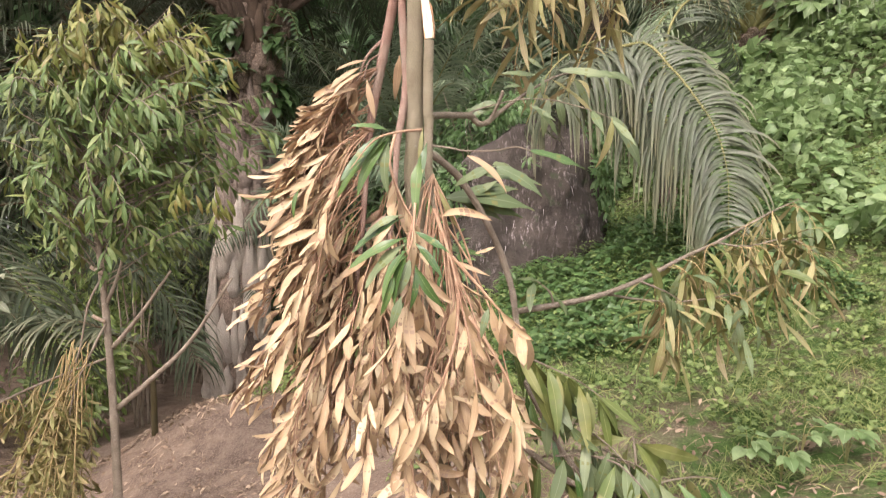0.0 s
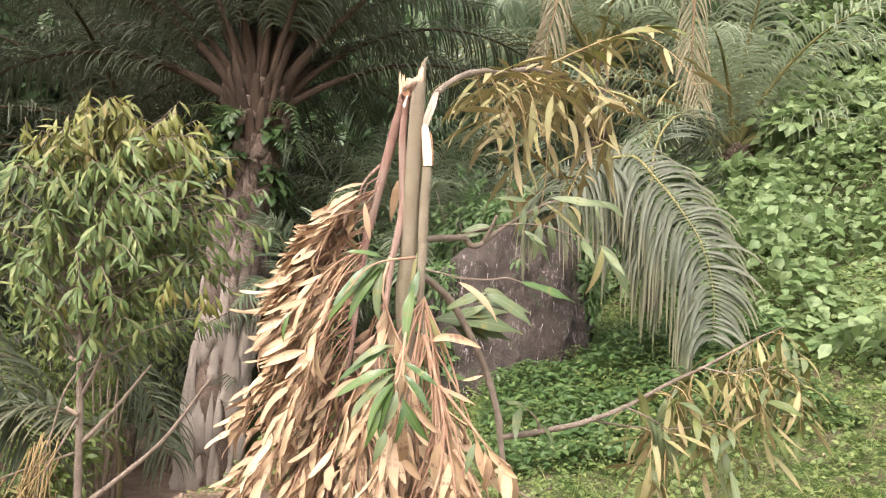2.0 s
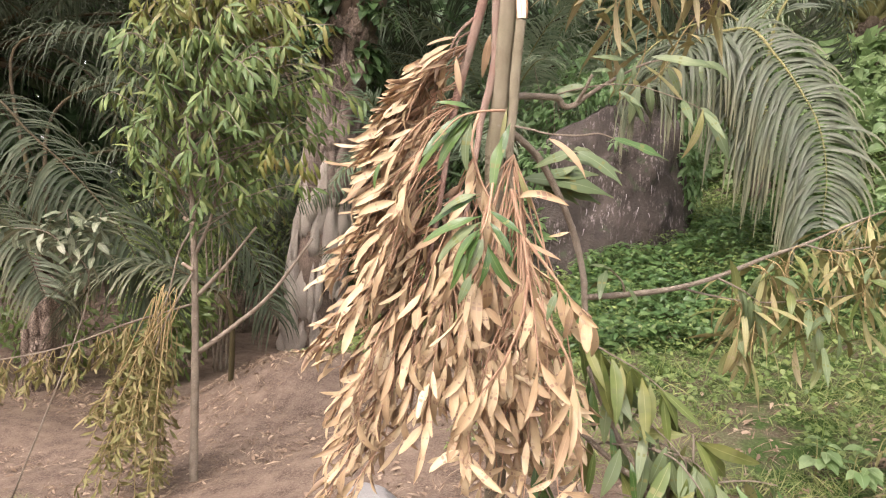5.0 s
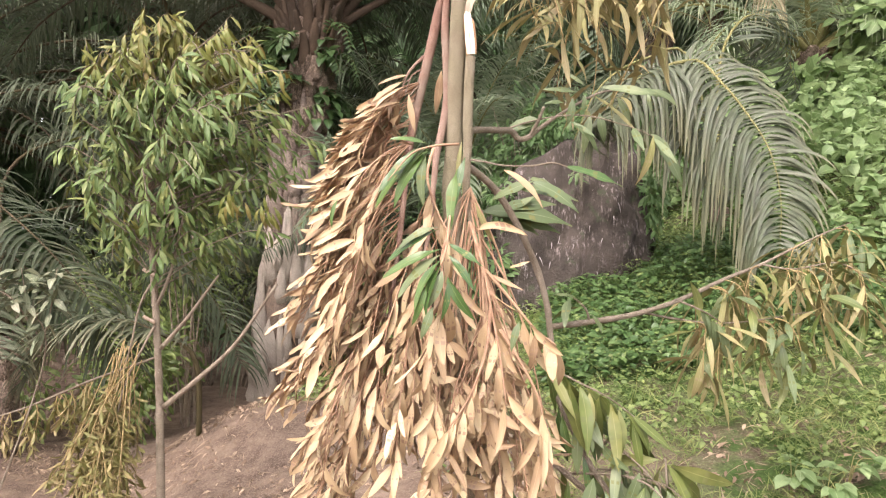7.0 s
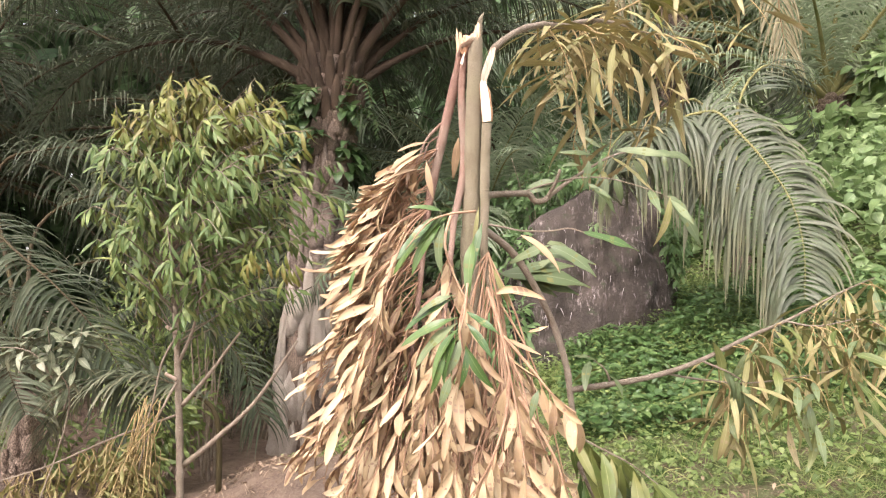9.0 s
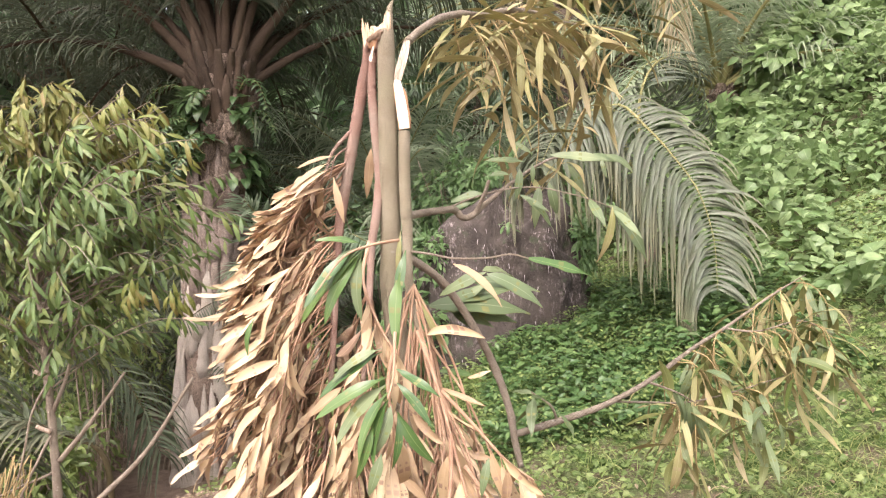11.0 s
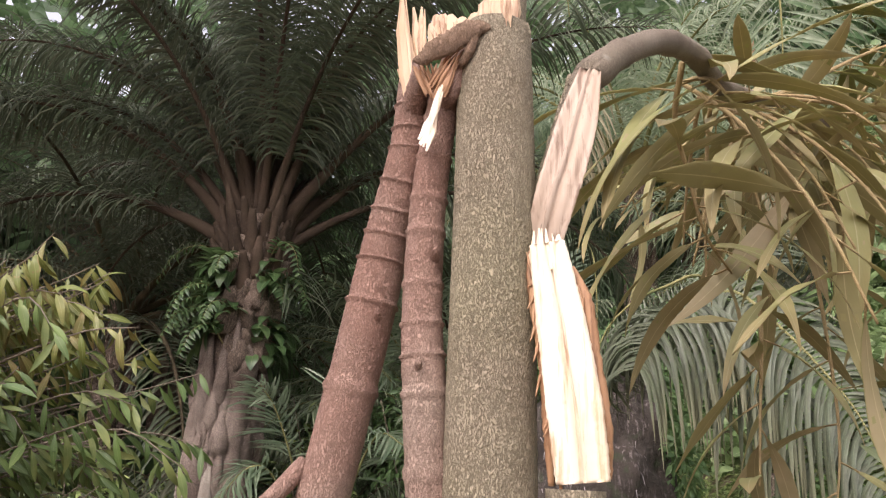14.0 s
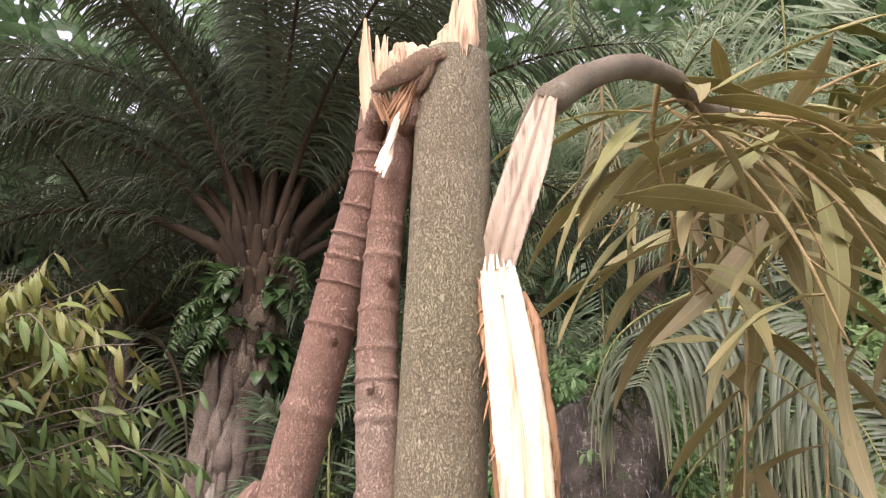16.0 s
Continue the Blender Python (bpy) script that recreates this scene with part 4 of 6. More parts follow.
tree = thing("broken_tree", "young tree snapped at head height with its dead crown hanging", "tree")
part("trunk", solo(tube([(0.05, 1.85, -0.1), (0.02, 1.83, 0.8), (-0.02, 1.82, 1.3), (-0.064, 1.810, 1.747), (-0.061, 1.800, 1.893), (-0.057, 1.780, 2.165), (-0.053, 1.770, 2.382), (-0.053, 1.770, 2.501)], [0.036, 0.035, 0.034, 0.031, 0.0295, 0.0275, 0.0255, 0.0245], 360, 26, 0.006, ())), M_TRUNK, tree, "grey-brown trunk with fine cracked bark")
stub = Bag()
for base, tip, w in [
    ((-0.052, 1.765, 2.492), (-0.050, 1.765, 2.551), 0.012), ((-0.056, 1.760, 2.491), (-0.055, 1.760, 2.532), 0.012), ((-0.047, 1.760, 2.488), (-0.044, 1.765, 2.567), 0.013), ((-0.049, 1.755, 2.483), (-0.051, 1.757, 2.519), 0.010),
    ((-0.086, 1.768, 2.488), (-0.093, 1.770, 2.530), 0.013), ((-0.083, 1.768, 2.491), (-0.088, 1.770, 2.531), 0.012), ((-0.079, 1.768, 2.493), (-0.083, 1.770, 2.532), 0.014), ((-0.075, 1.768, 2.495), (-0.078, 1.770, 2.530), 0.012), ((-0.072, 1.768, 2.496), (-0.074, 1.770, 2.526), 0.014),
    ((-0.068, 1.768, 2.496), (-0.068, 1.770, 2.526), 0.013), ((-0.063, 1.768, 2.497), (-0.061, 1.770, 2.536), 0.012), ((-0.058, 1.760, 2.492), (-0.064, 1.765, 2.520), 0.012), ((-0.067, 1.778, 2.504), (-0.067, 1.780, 2.537), 0.014), ((-0.077, 1.778, 2.503), (-0.082, 1.780, 2.535), 0.014)]:
    tip = np.array(tip) - np.array([0, 0, 0.009 if base[0] < -0.056 else 0])
    stub.add(spike(base, tip + np.array([0, 0, rnd(-0.013, -0.002)]), w * rnd(1.1, 1.9), w * 0.4))
    for _ in range(7):
        jit = np.array([rnd(-0.007, 0.007), rnd(-0.006, 0.004), 0])
        stub.add(spike(np.array(base) + jit, np.array(tip) + jit * 1.1 + np.array([0, 0, rnd(-0.026, -0.004)]), rnd(0.003, 0.008), 0.002))
face = Bag()
for k in range(16):
    p = np.array((-0.054, 1.746, 2.483)) * (1 - k / 15) + np.array((-0.042, 1.746, 2.483)) * (k / 15)
    p = p + np.array([0, 0.001, rnd(0.006, 0.014)])
    face.add(spike(p, p + np.array([rnd(-0.001, 0.001), 0.001, rnd(0.012, 0.032)]), rnd(0.002, 0.005), 0.002, foot=0.06))
part("torn_face", face, M_SPLINTER, tree, "orange-brown face of the break", False)
part("splintered_top", stub, M_SPLINTER, tree, "fresh cream splinters of the break", False)
rim = Bag()
top_at = np.array((-0.053, 1.770, 2.501))
for k in range(22):
    a = 6.2832 * k / 22 + rnd(-0.1, 0.1)
    foot_at = top_at + np.array([math.cos(a) * 0.0215, math.sin(a) * 0.0215, -0.012])
    rim.add(spike(foot_at, foot_at + np.array([rnd(-0.002, 0.002), rnd(-0.002, 0.002), rnd(0.008, 0.016)]), rnd(0.005, 0.009), 0.004))
part("torn_rim", rim, M_TRUNK, tree, "ragged bark edge of the break")
part("bark_tongue", solo(tube([(-0.040, 1.785, 2.492), (-0.041, 1.785, 2.534), (-0.040, 1.785, 2.573), (-0.028, 1.790, 2.603)], [0.009, 0.0105, 0.009, 0.001], 16, 8, 0.06)), M_TRUNK, tree, "tall sliver of bark left standing")

strap = Bag()
strap.add(flat(tube([(-0.055, 1.748, 2.491), (-0.062, 1.746, 2.490), (-0.069, 1.744, 2.487), (-0.079, 1.743, 2.480), (-0.090, 1.744, 2.475), (-0.098, 1.746, 2.470), (-0.104, 1.750, 2.471)], [0.002, 0.0056, 0.0076, 0.0078, 0.0068, 0.0045, 0.0012], 50, 14, 0.13, seed=4), (0, 1, 0.2), 0.45))
strap.add(flat(tube([(-0.063, 1.747, 2.492), (-0.065, 1.744, 2.482), (-0.068, 1.745, 2.474), (-0.072, 1.750, 2.469), (-0.074, 1.760, 2.468)], [0.0015, 0.003, 0.0035, 0.0028, 0.001], 40, 10, 0.1, seed=6), (0, 1, 0.3), 0.6))
part("bark_strap", strap, M_STRAP, tree, "bent strip of brown bark that still holds")
part("bark_fold", solo(flat(tube([(-0.105, 1.752, 2.475), (-0.103, 1.757, 2.469), (-0.104, 1.766, 2.462), (-0.107, 1.778, 2.455), (-0.111, 1.786, 2.447), (-0.114, 1.795, 2.441)], [0.0015, 0.0045, 0.0072, 0.0085, 0.0085, 0.005], 60, 16, 0.07, seed=9), (0, 1, 0), 0.75)), M_STEM, tree, "sharply folded bark of the hanging stem")


def hanging(points, radii, name, material, label, rings=()):
    return part(name, solo(tube(points, radii, 420, 18, 0.008, rings, seed=len(name))), material, tree, label)


outer = hanging([(-0.108, 1.785, 2.477), (-0.112, 1.790, 2.423), (-0.127, 1.800, 2.361), (-0.142, 1.800, 2.282), (-0.193, 1.800, 2.031), (-0.212, 1.780, 1.874), (-0.226, 1.740, 1.580), (-0.260, 1.720, 1.254)], [0.0115, 0.0135, 0.0155, 0.0165, 0.0165, 0.0145, 0.011, 0.008, 0.003], "hanging_stem", M_STEM, "reddish-brown broken stem hanging upside down", (0.055, 0.1, 0.135, 0.19, 0.235, 0.27, 0.31, 0.38, 0.44, 0.5))
inner = hanging([(-0.079, 1.770, 2.496), (-0.087, 1.775, 2.453), (-0.096, 1.780, 2.386), (-0.098, 1.780, 2.311), (-0.094, 1.780, 2.244), (-0.086, 1.785, 2.09), (-0.096, 1.770, 1.980), (-0.110, 1.750, 1.887), (-0.113, 1.730, 1.796), (-0.127, 1.700, 1.580), (-0.175, 1.660, 1.334)], [0.005, 0.0105, 0.0115, 0.0125, 0.0135, 0.0135, 0.013, 0.0125, 0.011, 0.009, 0.007, 0.003], "hanging_stem", M_STEM, "thin reddish-brown broken stem hanging beside the trunk", (0.12, 0.16, 0.2, 0.23, 0.275, 0.31, 0.345, 0.38, 0.42, 0.47, 0.52))
notch = Bag()
for base, tip, w in [((-0.110, 1.775, 2.459), (-0.119, 1.780, 2.546), 0.0095), ((-0.112, 1.777, 2.473), (-0.117, 1.780, 2.521), 0.012), ((-0.107, 1.780, 2.488), (-0.111, 1.785, 2.535), 0.007), ((-0.104, 1.780, 2.492), (-0.105, 1.785, 2.535), 0.006), ((-0.113, 1.780, 2.466), (-0.120, 1.780, 2.484), 0.004)]:
    notch.add(spike(base, tip, w, w * 0.5))
    for _ in range(4):
        jit = np.array([rnd(-0.005, 0.005), rnd(-0.004, 0.002), 0])
        notch.add(spike(np.array(base) + jit, np.array(tip) + jit + np.array([0, 0, rnd(-0.03, 0.0)]), rnd(0.002, 0.004), 0.002))
part("splinter", notch, M_SPLINTER, outer, "cream splinters standing at the broken end", False)
sliver = part("inner_sliver", solo(flat(tube([(-0.089, 1.790, 2.445), (-0.082, 1.762, 2.454), (-0.077, 1.757, 2.466), (-0.072, 1.754, 2.478), (-0.069, 1.752, 2.485)], [0.004, 0.0085, 0.0065, 0.004, 0.0012], 50, 14, 0.07, seed=12), (0, 1, 0), 0.7)), M_STEM, inner, "pointed bark sliver of the thin stem")
torn = Bag()
for base, tip, w in [((-0.091, 1.753, 2.450), (-0.076, 1.749, 2.476), 0.011), ((-0.087, 1.753, 2.446), (-0.080, 1.749, 2.467), 0.009), ((-0.093, 1.755, 2.449), (-0.101, 1.750, 2.468), 0.008), ((-0.093, 1.757, 2.452), (-0.097, 1.753, 2.468), 0.008), ((-0.092, 1.758, 2.456), (-0.089, 1.756, 2.471), 0.008)]:
    for _ in range(11):
        jit = np.array([rnd(-0.004, 0.004), rnd(-0.0015, 0.0015), rnd(-0.004, 0.004)])
        torn.add(spike(np.array(base) + jit, np.array(tip) + jit * 0.9, w * rnd(0.15, 0.45), w * 0.2, foot=0.2))
part("torn_wood", torn, M_INNER, inner, "torn orange-brown inner wood", False)
wound = Bag()
for base, tip, w in [((-0.099, 1.757, 2.415), (-0.091, 1.752, 2.433), 0.009), ((-0.096, 1.757, 2.414), (-0.090, 1.752, 2.436), 0.007), ((-0.092, 1.753, 2.428), (-0.085, 1.750, 2.451), 0.005)]:
    for _ in range(5):
        jit = np.array([rnd(-0.0018, 0.0018), rnd(-0.001, 0.0), rnd(-0.004, 0.004)])
        wound.add(spike(np.array(base) + jit, np.array(tip) + jit, w * rnd(0.5, 0.8), 0.002, foot=0.15))
part("wound", wound, M_WOOD, inner, "white wound in the bark", False)

split = part("split_stem", solo(tube([(-0.009, 1.768, 2.211), (-0.012, 1.765, 2.096), (-0.012, 1.765, 1.983), (-0.010, 1.765, 1.949), (-0.008, 1.750, 1.777), (0.018, 1.730, 1.648), (0.072, 1.700, 1.455), (0.093, 1.660, 1.307)], [0.0165, 0.0165, 0.0165, 0.0155, 0.0125, 0.009, 0.006, 0.0025], 400, 18, 0.008, (0.06, 0.12, 0.2, 0.28, 0.37, 0.46))), M_TRUNK, tree, "grey-brown stem split lengthwise and hanging")
part("raw_wood", solo(split_piece([(-0.022, 1.750, 2.347), (-0.015, 1.750, 2.299), (-0.009, 1.750, 2.250), (-0.006, 1.752, 2.215)], [0.021, 0.028, 0.031, 0.029], 0.5, 60, 1, 0.014)), [M_WOOD, M_TRUNK], split, "freshly split cream-white wood")
upper = part("bent_branch", solo(tube([(-0.036, 1.775, 2.346), (-0.033, 1.772, 2.356), (-0.023, 1.772, 2.374), (-0.007, 1.780, 2.428), (0.008, 1.788, 2.472), (0.017, 1.790, 2.483), (0.043, 1.830, 2.522), (0.093, 1.920, 2.587), (0.157, 2.050, 2.650), (0.224, 2.200, 2.700), (0.344, 2.420, 2.800), (0.452, 2.500, 2.816), (0.579, 2.620, 2.815), (0.863, 2.850, 2.855)], [0.006, 0.010, 0.010, 0.0105, 0.0115, 0.0118, 0.0105, 0.0112, 0.0118, 0.0125, 0.011, 0.006, 0.0045, 0.002], 160, 12, 0.015, (0.45, 0.55, 0.62))), M_GREYTWIG, tree, "bent branch arching away from the split")
part("raw_wood", solo(split_piece([(-0.025, 1.762, 2.345), (-0.016, 1.757, 2.378), (-0.006, 1.760, 2.411), (0.010, 1.772, 2.473)], [0.021, 0.024, 0.026, 0.026, 0.025, 0.014], 0.5, 44, 2, 0.026, 0.4)), [M_WOODOLD, M_TRUNK], upper, "split fibrous tan wood")
for side_of, line in (("left", [(-0.034, 1.760, 2.352), (-0.030, 1.756, 2.320), (-0.024, 1.756, 2.274), (-0.023, 1.760, 2.244), (-0.022, 1.765, 2.213)]), ("right", [(-0.008, 1.757, 2.334), (-0.000, 1.756, 2.313), (0.003, 1.757, 2.281), (0.008, 1.760, 2.245), (0.009, 1.765, 2.217)]), ("far", [(-0.033, 1.768, 2.355), (-0.027, 1.770, 2.381), (-0.018, 1.775, 2.414), (-0.002, 1.785, 2.477)])):
    part("bark_rim", solo(tube(line, [0.0022, 0.0036, 0.004, 0.0036, 0.0018], 46, 9, 0.16, seed=len(side_of))), M_INNER if side_of != "far" else M_TRUNK, split, "torn brown bark along the split")
frayed = Bag()
for k in range(60):
    u = rnd(0, 1)
    p = np.array((-0.032, 1.752, 2.339)) * (1 - u) + np.array((-0.019, 1.755, 2.221)) * u
    if k % 3 == 0:
        p = np.array((-0.006, 1.752, 2.329)) * (1 - u) + np.array((0.009, 1.757, 2.227)) * u
    frayed.add(spike(p, p + np.array([rnd(-0.005, 0.004), rnd(-0.004, 0.0), rnd(-0.02, 0.022)]), rnd(0.0012, 0.0035), 0.001))
ragged = Bag()
for k in range(16):
    at = np.array((-0.030, 1.752, 2.346)) + (np.array((-0.012, 1.752, 2.345)) - np.array((-0.030, 1.752, 2.346))) * (k + 0.5) / 16
    ragged.add(spike(at - np.array([0, 0, 0.014]), at + np.array([rnd(-0.003, 0.003), 0, rnd(-0.004, 0.012)]), rnd(0.002, 0.005), 0.003))
part("ragged_fibre", ragged, M_WOOD, split, "ragged white fibres at the torn end", False)
part("frayed_bark", frayed, M_INNER, split, "frayed orange-brown edge of the bark")

DRY = leaf_meshes("dry_leaf", [M_DRY, M_DRYBACK], ((0.12, 0.175), (0.026, 0.037)), 20, (0.25, 0.85), droop=(-0.45, 0.85), twist=(-0.8, 0.8), blunt=0.62)
PALE = leaf_meshes("pale_leaf", [M_DRY, M_DRYBACK], ((0.14, 0.15), (0.022, 0.028)), 5, (0.05, 0.25), droop=(0.1, 0.35))
GREEN = leaf_meshes("green_leaf", [M_GREEN, M_GREENBACK], ((0.14, 0.2), (0.025, 0.036)), 6, droop=(0.1, 0.5))
OLIVE = leaf_meshes("olive_leaf", [M_OLIVE, M_GOLD], ((0.17, 0.25), (0.023, 0.032)), 9, (0.05, 0.3), droop=(0.1, 0.6))
LIGHT = leaf_meshes("light_leaf", [M_LIVE, M_GREENBACK], ((0.14, 0.19), (0.03, 0.04)), 6, droop=(0.1, 0.5))

SHOOT = leaf_meshes("shoot_leaf", [M_FOOT, M_GREENBACK], ((0.15, 0.2), (0.03, 0.042)), 6, droop=(0.1, 0.5))
YELLOW = leaf_meshes("yellow_green_leaf", [M_SAPNEW, M_GREENBACK], ((0.15, 0.21), (0.03, 0.042)), 6, droop=(0.1, 0.5))


def twig(bag, points, r0, r1, sides=6, n=14, slot=0):
    bag.add(tube(points, [r0, (r0 + r1) / 2, r1], n, sides, 0.04), None, slot)


def along(points, u):
    c = curve(points, 40)
    i = min(39, int(u * 40))
    return c[i] + (c[i + 1] - c[i]) * (u * 40 - i), unit(c[i + 1] - c[i])


def dress(points, parent, meshes, count, start=0.2, down=0.55, spread=0.35, size=(0.8, 1.1), face=None, petiole=None, forward=0.45):
    """Leaves on both sides of a twig."""
    for k in range(count):
        u = start + (1 - start) * (k + rnd(0.2, 0.8)) / count
        p, t = along(points, min(u, 0.999))
        side = np.cross(t, (0, 0, 1))
        side = unit(side) if np.linalg.norm(side) > 0.1 else unit([rnd(-1, 1), rnd(-1, 1), 0])
        way = unit(side * (1 if k % 2 else -1) * (1 - down) + t * forward + np.array([0, 0, -down * 1.2]) + RNG.normal(0, spread, 3))
        q = p + way * 0.018
        if petiole is not None:
            petiole.add(tube([p, p + way * 0.01, q + way * 0.01], [0.0016, 0.0013, 0.0012], 3, 4))
        up = np.array([0, 0, 1.0]) + RNG.normal(0, 0.3, 3) if face is None else np.array(face) + RNG.normal(0, 0.35, 3)
        place_leaf(meshes, frame_of(q, way, up, rnd(*size)), parent)


# the dead crown: twigs that hang from the broken stems, with dry leaves
HEIGHTS = [0.45, 0.7, 0.95, 1.2, 1.5, 1.8, 2.05]
LEFT = [-0.46, -0.6, -0.63, -0.6, -0.52, -0.43, -0.30]
RIGHT = [0.2, 0.25, 0.27, 0.19, 0.0, -0.12, -0.2]
for k in range(224):
    z1 = 0.6 + 1.25 * ((k * 0.618) % 1) ** 0.9
    u = rnd(0.02, 0.98)
    if u > 0.5 and z1 < 0.82:
        z1 += 0.3
    if u > 0.42 and z1 > 1.42:
        z1 -= 0.55
    if k % 7 == 3:
        u, z1 = rnd(0.0, 0.3), rnd(1.55, 1.98)
    xl, xr = np.interp(z1, HEIGHTS, LEFT), np.interp(z1, HEIGHTS, RIGHT)
    x1 = xl + (xr - xl) * u
    half = 0.42 * (xr - xl)
    y1 = 1.74 + half * rnd(-0.95, 0.7) * math.sqrt(max(0.08, 1 - (2 * u - 1) ** 2))
    z0 = min(2.14 if u < 0.3 else 1.93 if u < 0.42 else 1.78, z1 + rnd(0.14 if u < 0.3 else 0.25, 0.55))
    which = 1 if 0.45 < u < 0.7 else 2 if u >= 0.7 else 0
    owner = (outer, inner, split)[which]
    x0 = float(np.interp(z0, *(([1.254, 1.58, 1.874, 2.03, 2.28], [-0.26, -0.226, -0.212, -0.195, -0.142]), ([1.334, 1.58, 1.796, 1.98], [-0.175, -0.127, -0.113, -0.096]), ([1.307, 1.455, 1.648, 1.95], [0.093, 0.072, 0.018, -0.01]))[which]))
    y0 = float(np.interp(z0, *(([1.254, 1.58, 1.874, 2.0], [1.72, 1.74, 1.77, 1.8]), ([1.334, 1.58, 1.98], [1.66, 1.7, 1.77]), ([1.307, 1.455, 1.95], [1.66, 1.7, 1.765]))[which]))
    pts = [(x0, y0, z0), (x0 + (x1 - x0) * 0.45, 1.76 + (y1 - 1.76) * 0.5, z0 - (z0 - z1) * 0.25), (x0 + (x1 - x0) * 0.85, 1.76 + (y1 - 1.76) * 0.9, z0 - (z0 - z1) * 0.65), (x1, y1, z1)]
    bag = Bag()
    twig(bag, pts, 0.0034 if u > 0.6 else 0.0024, 0.0014)
    count, first = (5, 0.6) if u > 0.6 else (10, 0.2)
    for j in range(count):
        s = first + (1 - first) * (j + rnd(0.1, 0.9)) / count
        p, t = along(pts, min(0.999, s))
        out = unit([p[0] + 0.14, (p[1] - 1.76) * 1.3, 0.0])
        edge = (p[0] + 0.14) / max(0.06, -xl - 0.14 if p[0] < -0.14 else xr + 0.14)
        far_out = max(-1.3, min(1.3, edge)) * (0.85 if p[2] < 1.15 else 1.1 if p[2] < 1.6 else 1.7) * rnd(0.6, 1.25)
        way = unit(np.array([far_out - 0.14, (p[1] - 1.76) * 1.6, -1.0]) + RNG.normal(0, 0.27, 3))
        bag.add(tube([p, p + way * 0.012, p + way * 0.024], [0.0017, 0.0014, 0.0014], 3, 4))
        place_leaf(DRY, frame_of(p + way * 0.02, way, out + np.array([0, -0.5, 0.25]) + RNG.normal(0, 0.5, 3), rnd(0.62, 0.98)), owner)
    part("twig", bag, M_TWIG, owner)
# long bare twigs that fan out from the split stem
for pts in [
    [(0.024, 1.580, 1.664), (0.074, 1.520, 1.532), (0.103, 1.480, 1.421), (0.134, 1.440, 1.300), (0.158, 1.410, 1.165)],
    [(0.082, 1.520, 1.524), (0.163, 1.500, 1.436), (0.227, 1.480, 1.366), (0.290, 1.460, 1.322)],
    [(0.103, 1.480, 1.421), (0.097, 1.430, 1.301), (0.059, 1.400, 1.181), (0.007, 1.380, 1.093)],
    [(-0.017, 1.460, 1.644), (-0.034, 1.430, 1.550), (-0.022, 1.410, 1.426), (-0.065, 1.400, 1.303)],
    [(0.133, 1.460, 1.360), (0.196, 1.440, 1.269), (0.251, 1.440, 1.160), (0.266, 1.440, 1.020)],
    [(-0.090, 1.580, 1.891), (-0.101, 1.540, 1.795), (-0.061, 1.490, 1.693), (-0.017, 1.460, 1.620)]]:
    fan = Bag()
    twig(fan, pts, 0.0055, 0.002, 7, 20)
    dress(pts, split, DRY, 9, 0.45, 0.75, 0.25, (0.85, 1.1), (0, -1, 0.2), fan)
    part("twig", fan, M_TWIG, split, "pale reddish twig")
for k in range(16):
    start = np.array(along([(-0.010, 1.765, 1.949), (-0.008, 1.750, 1.777), (0.018, 1.730, 1.648), (0.072, 1.700, 1.455)], rnd(0.1, 0.95))[0])
    ending = np.array([rnd(-0.18, 0.4), rnd(1.36, 1.9), rnd(0.42, 0.95)])
    pts = [start, start + (ending - start) * 0.35 + np.array([0.06 * rnd(-1, 1), -0.02, 0.07]), start + (ending - start) * 0.7 + np.array([0.05 * rnd(-1, 1), 0, 0.04]), ending]
    fan = Bag()
    twig(fan, pts, 0.0038, 0.0016, 6, 18)
    dress(pts, split, DRY, 11, 0.45, 0.35, 0.4, (0.7, 1.0), (0, -1, 0.3), fan, 0.3)
    part("twig", fan, M_TWIG, split, "pale reddish twig")
# single dry leaves at the top of the hanging stem
for base, tip, wide in [((-0.197, 1.740, 2.147), (-0.300, 1.700, 2.135), 1.0), ((-0.217, 1.730, 2.126), (-0.312, 1.660, 2.070), 1.1), ((-0.216, 1.720, 2.103), (-0.317, 1.660, 2.058), 1.0), ((-0.227, 1.720, 2.054), (-0.325, 1.660, 2.035), 1.0), ((-0.205, 1.730, 2.085), (-0.184, 1.700, 1.961), 1.1), ((-0.230, 1.720, 2.047), (-0.321, 1.680, 2.017), 1.0), ((-0.109, 1.800, 2.175), (-0.129, 1.820, 2.037), 1.2)]:
    base, tip = np.array(base), np.array(tip)
    size = float(np.linalg.norm(tip - base)) / 0.14
    place_leaf(PALE, frame_of(base, tip - base, (0.2, -0.6, 0.8), size), outer)
for pts, r in [([(-0.170, 1.798, 2.222), (-0.203, 1.77, 2.177), (-0.22, 1.75, 2.138), (-0.229, 1.74, 2.098)], 0.006), ([(-0.172, 1.798, 2.182), (-0.202, 1.77, 2.153), (-0.212, 1.75, 2.118), (-0.218, 1.74, 2.078)], 0.0032), ([(-0.206, 1.765, 2.14), (-0.222, 1.745, 2.12), (-0.236, 1.72, 2.075)], 0.0024), ([(-0.178, 1.798, 2.132), (-0.193, 1.77, 2.105), (-0.202, 1.75, 2.082)], 0.003)]:
    few = Bag()
    twig(few, pts, r, r * 0.5, 9, 24)
    part("twig", few, M_STEM, outer, "short reddish side shoot")

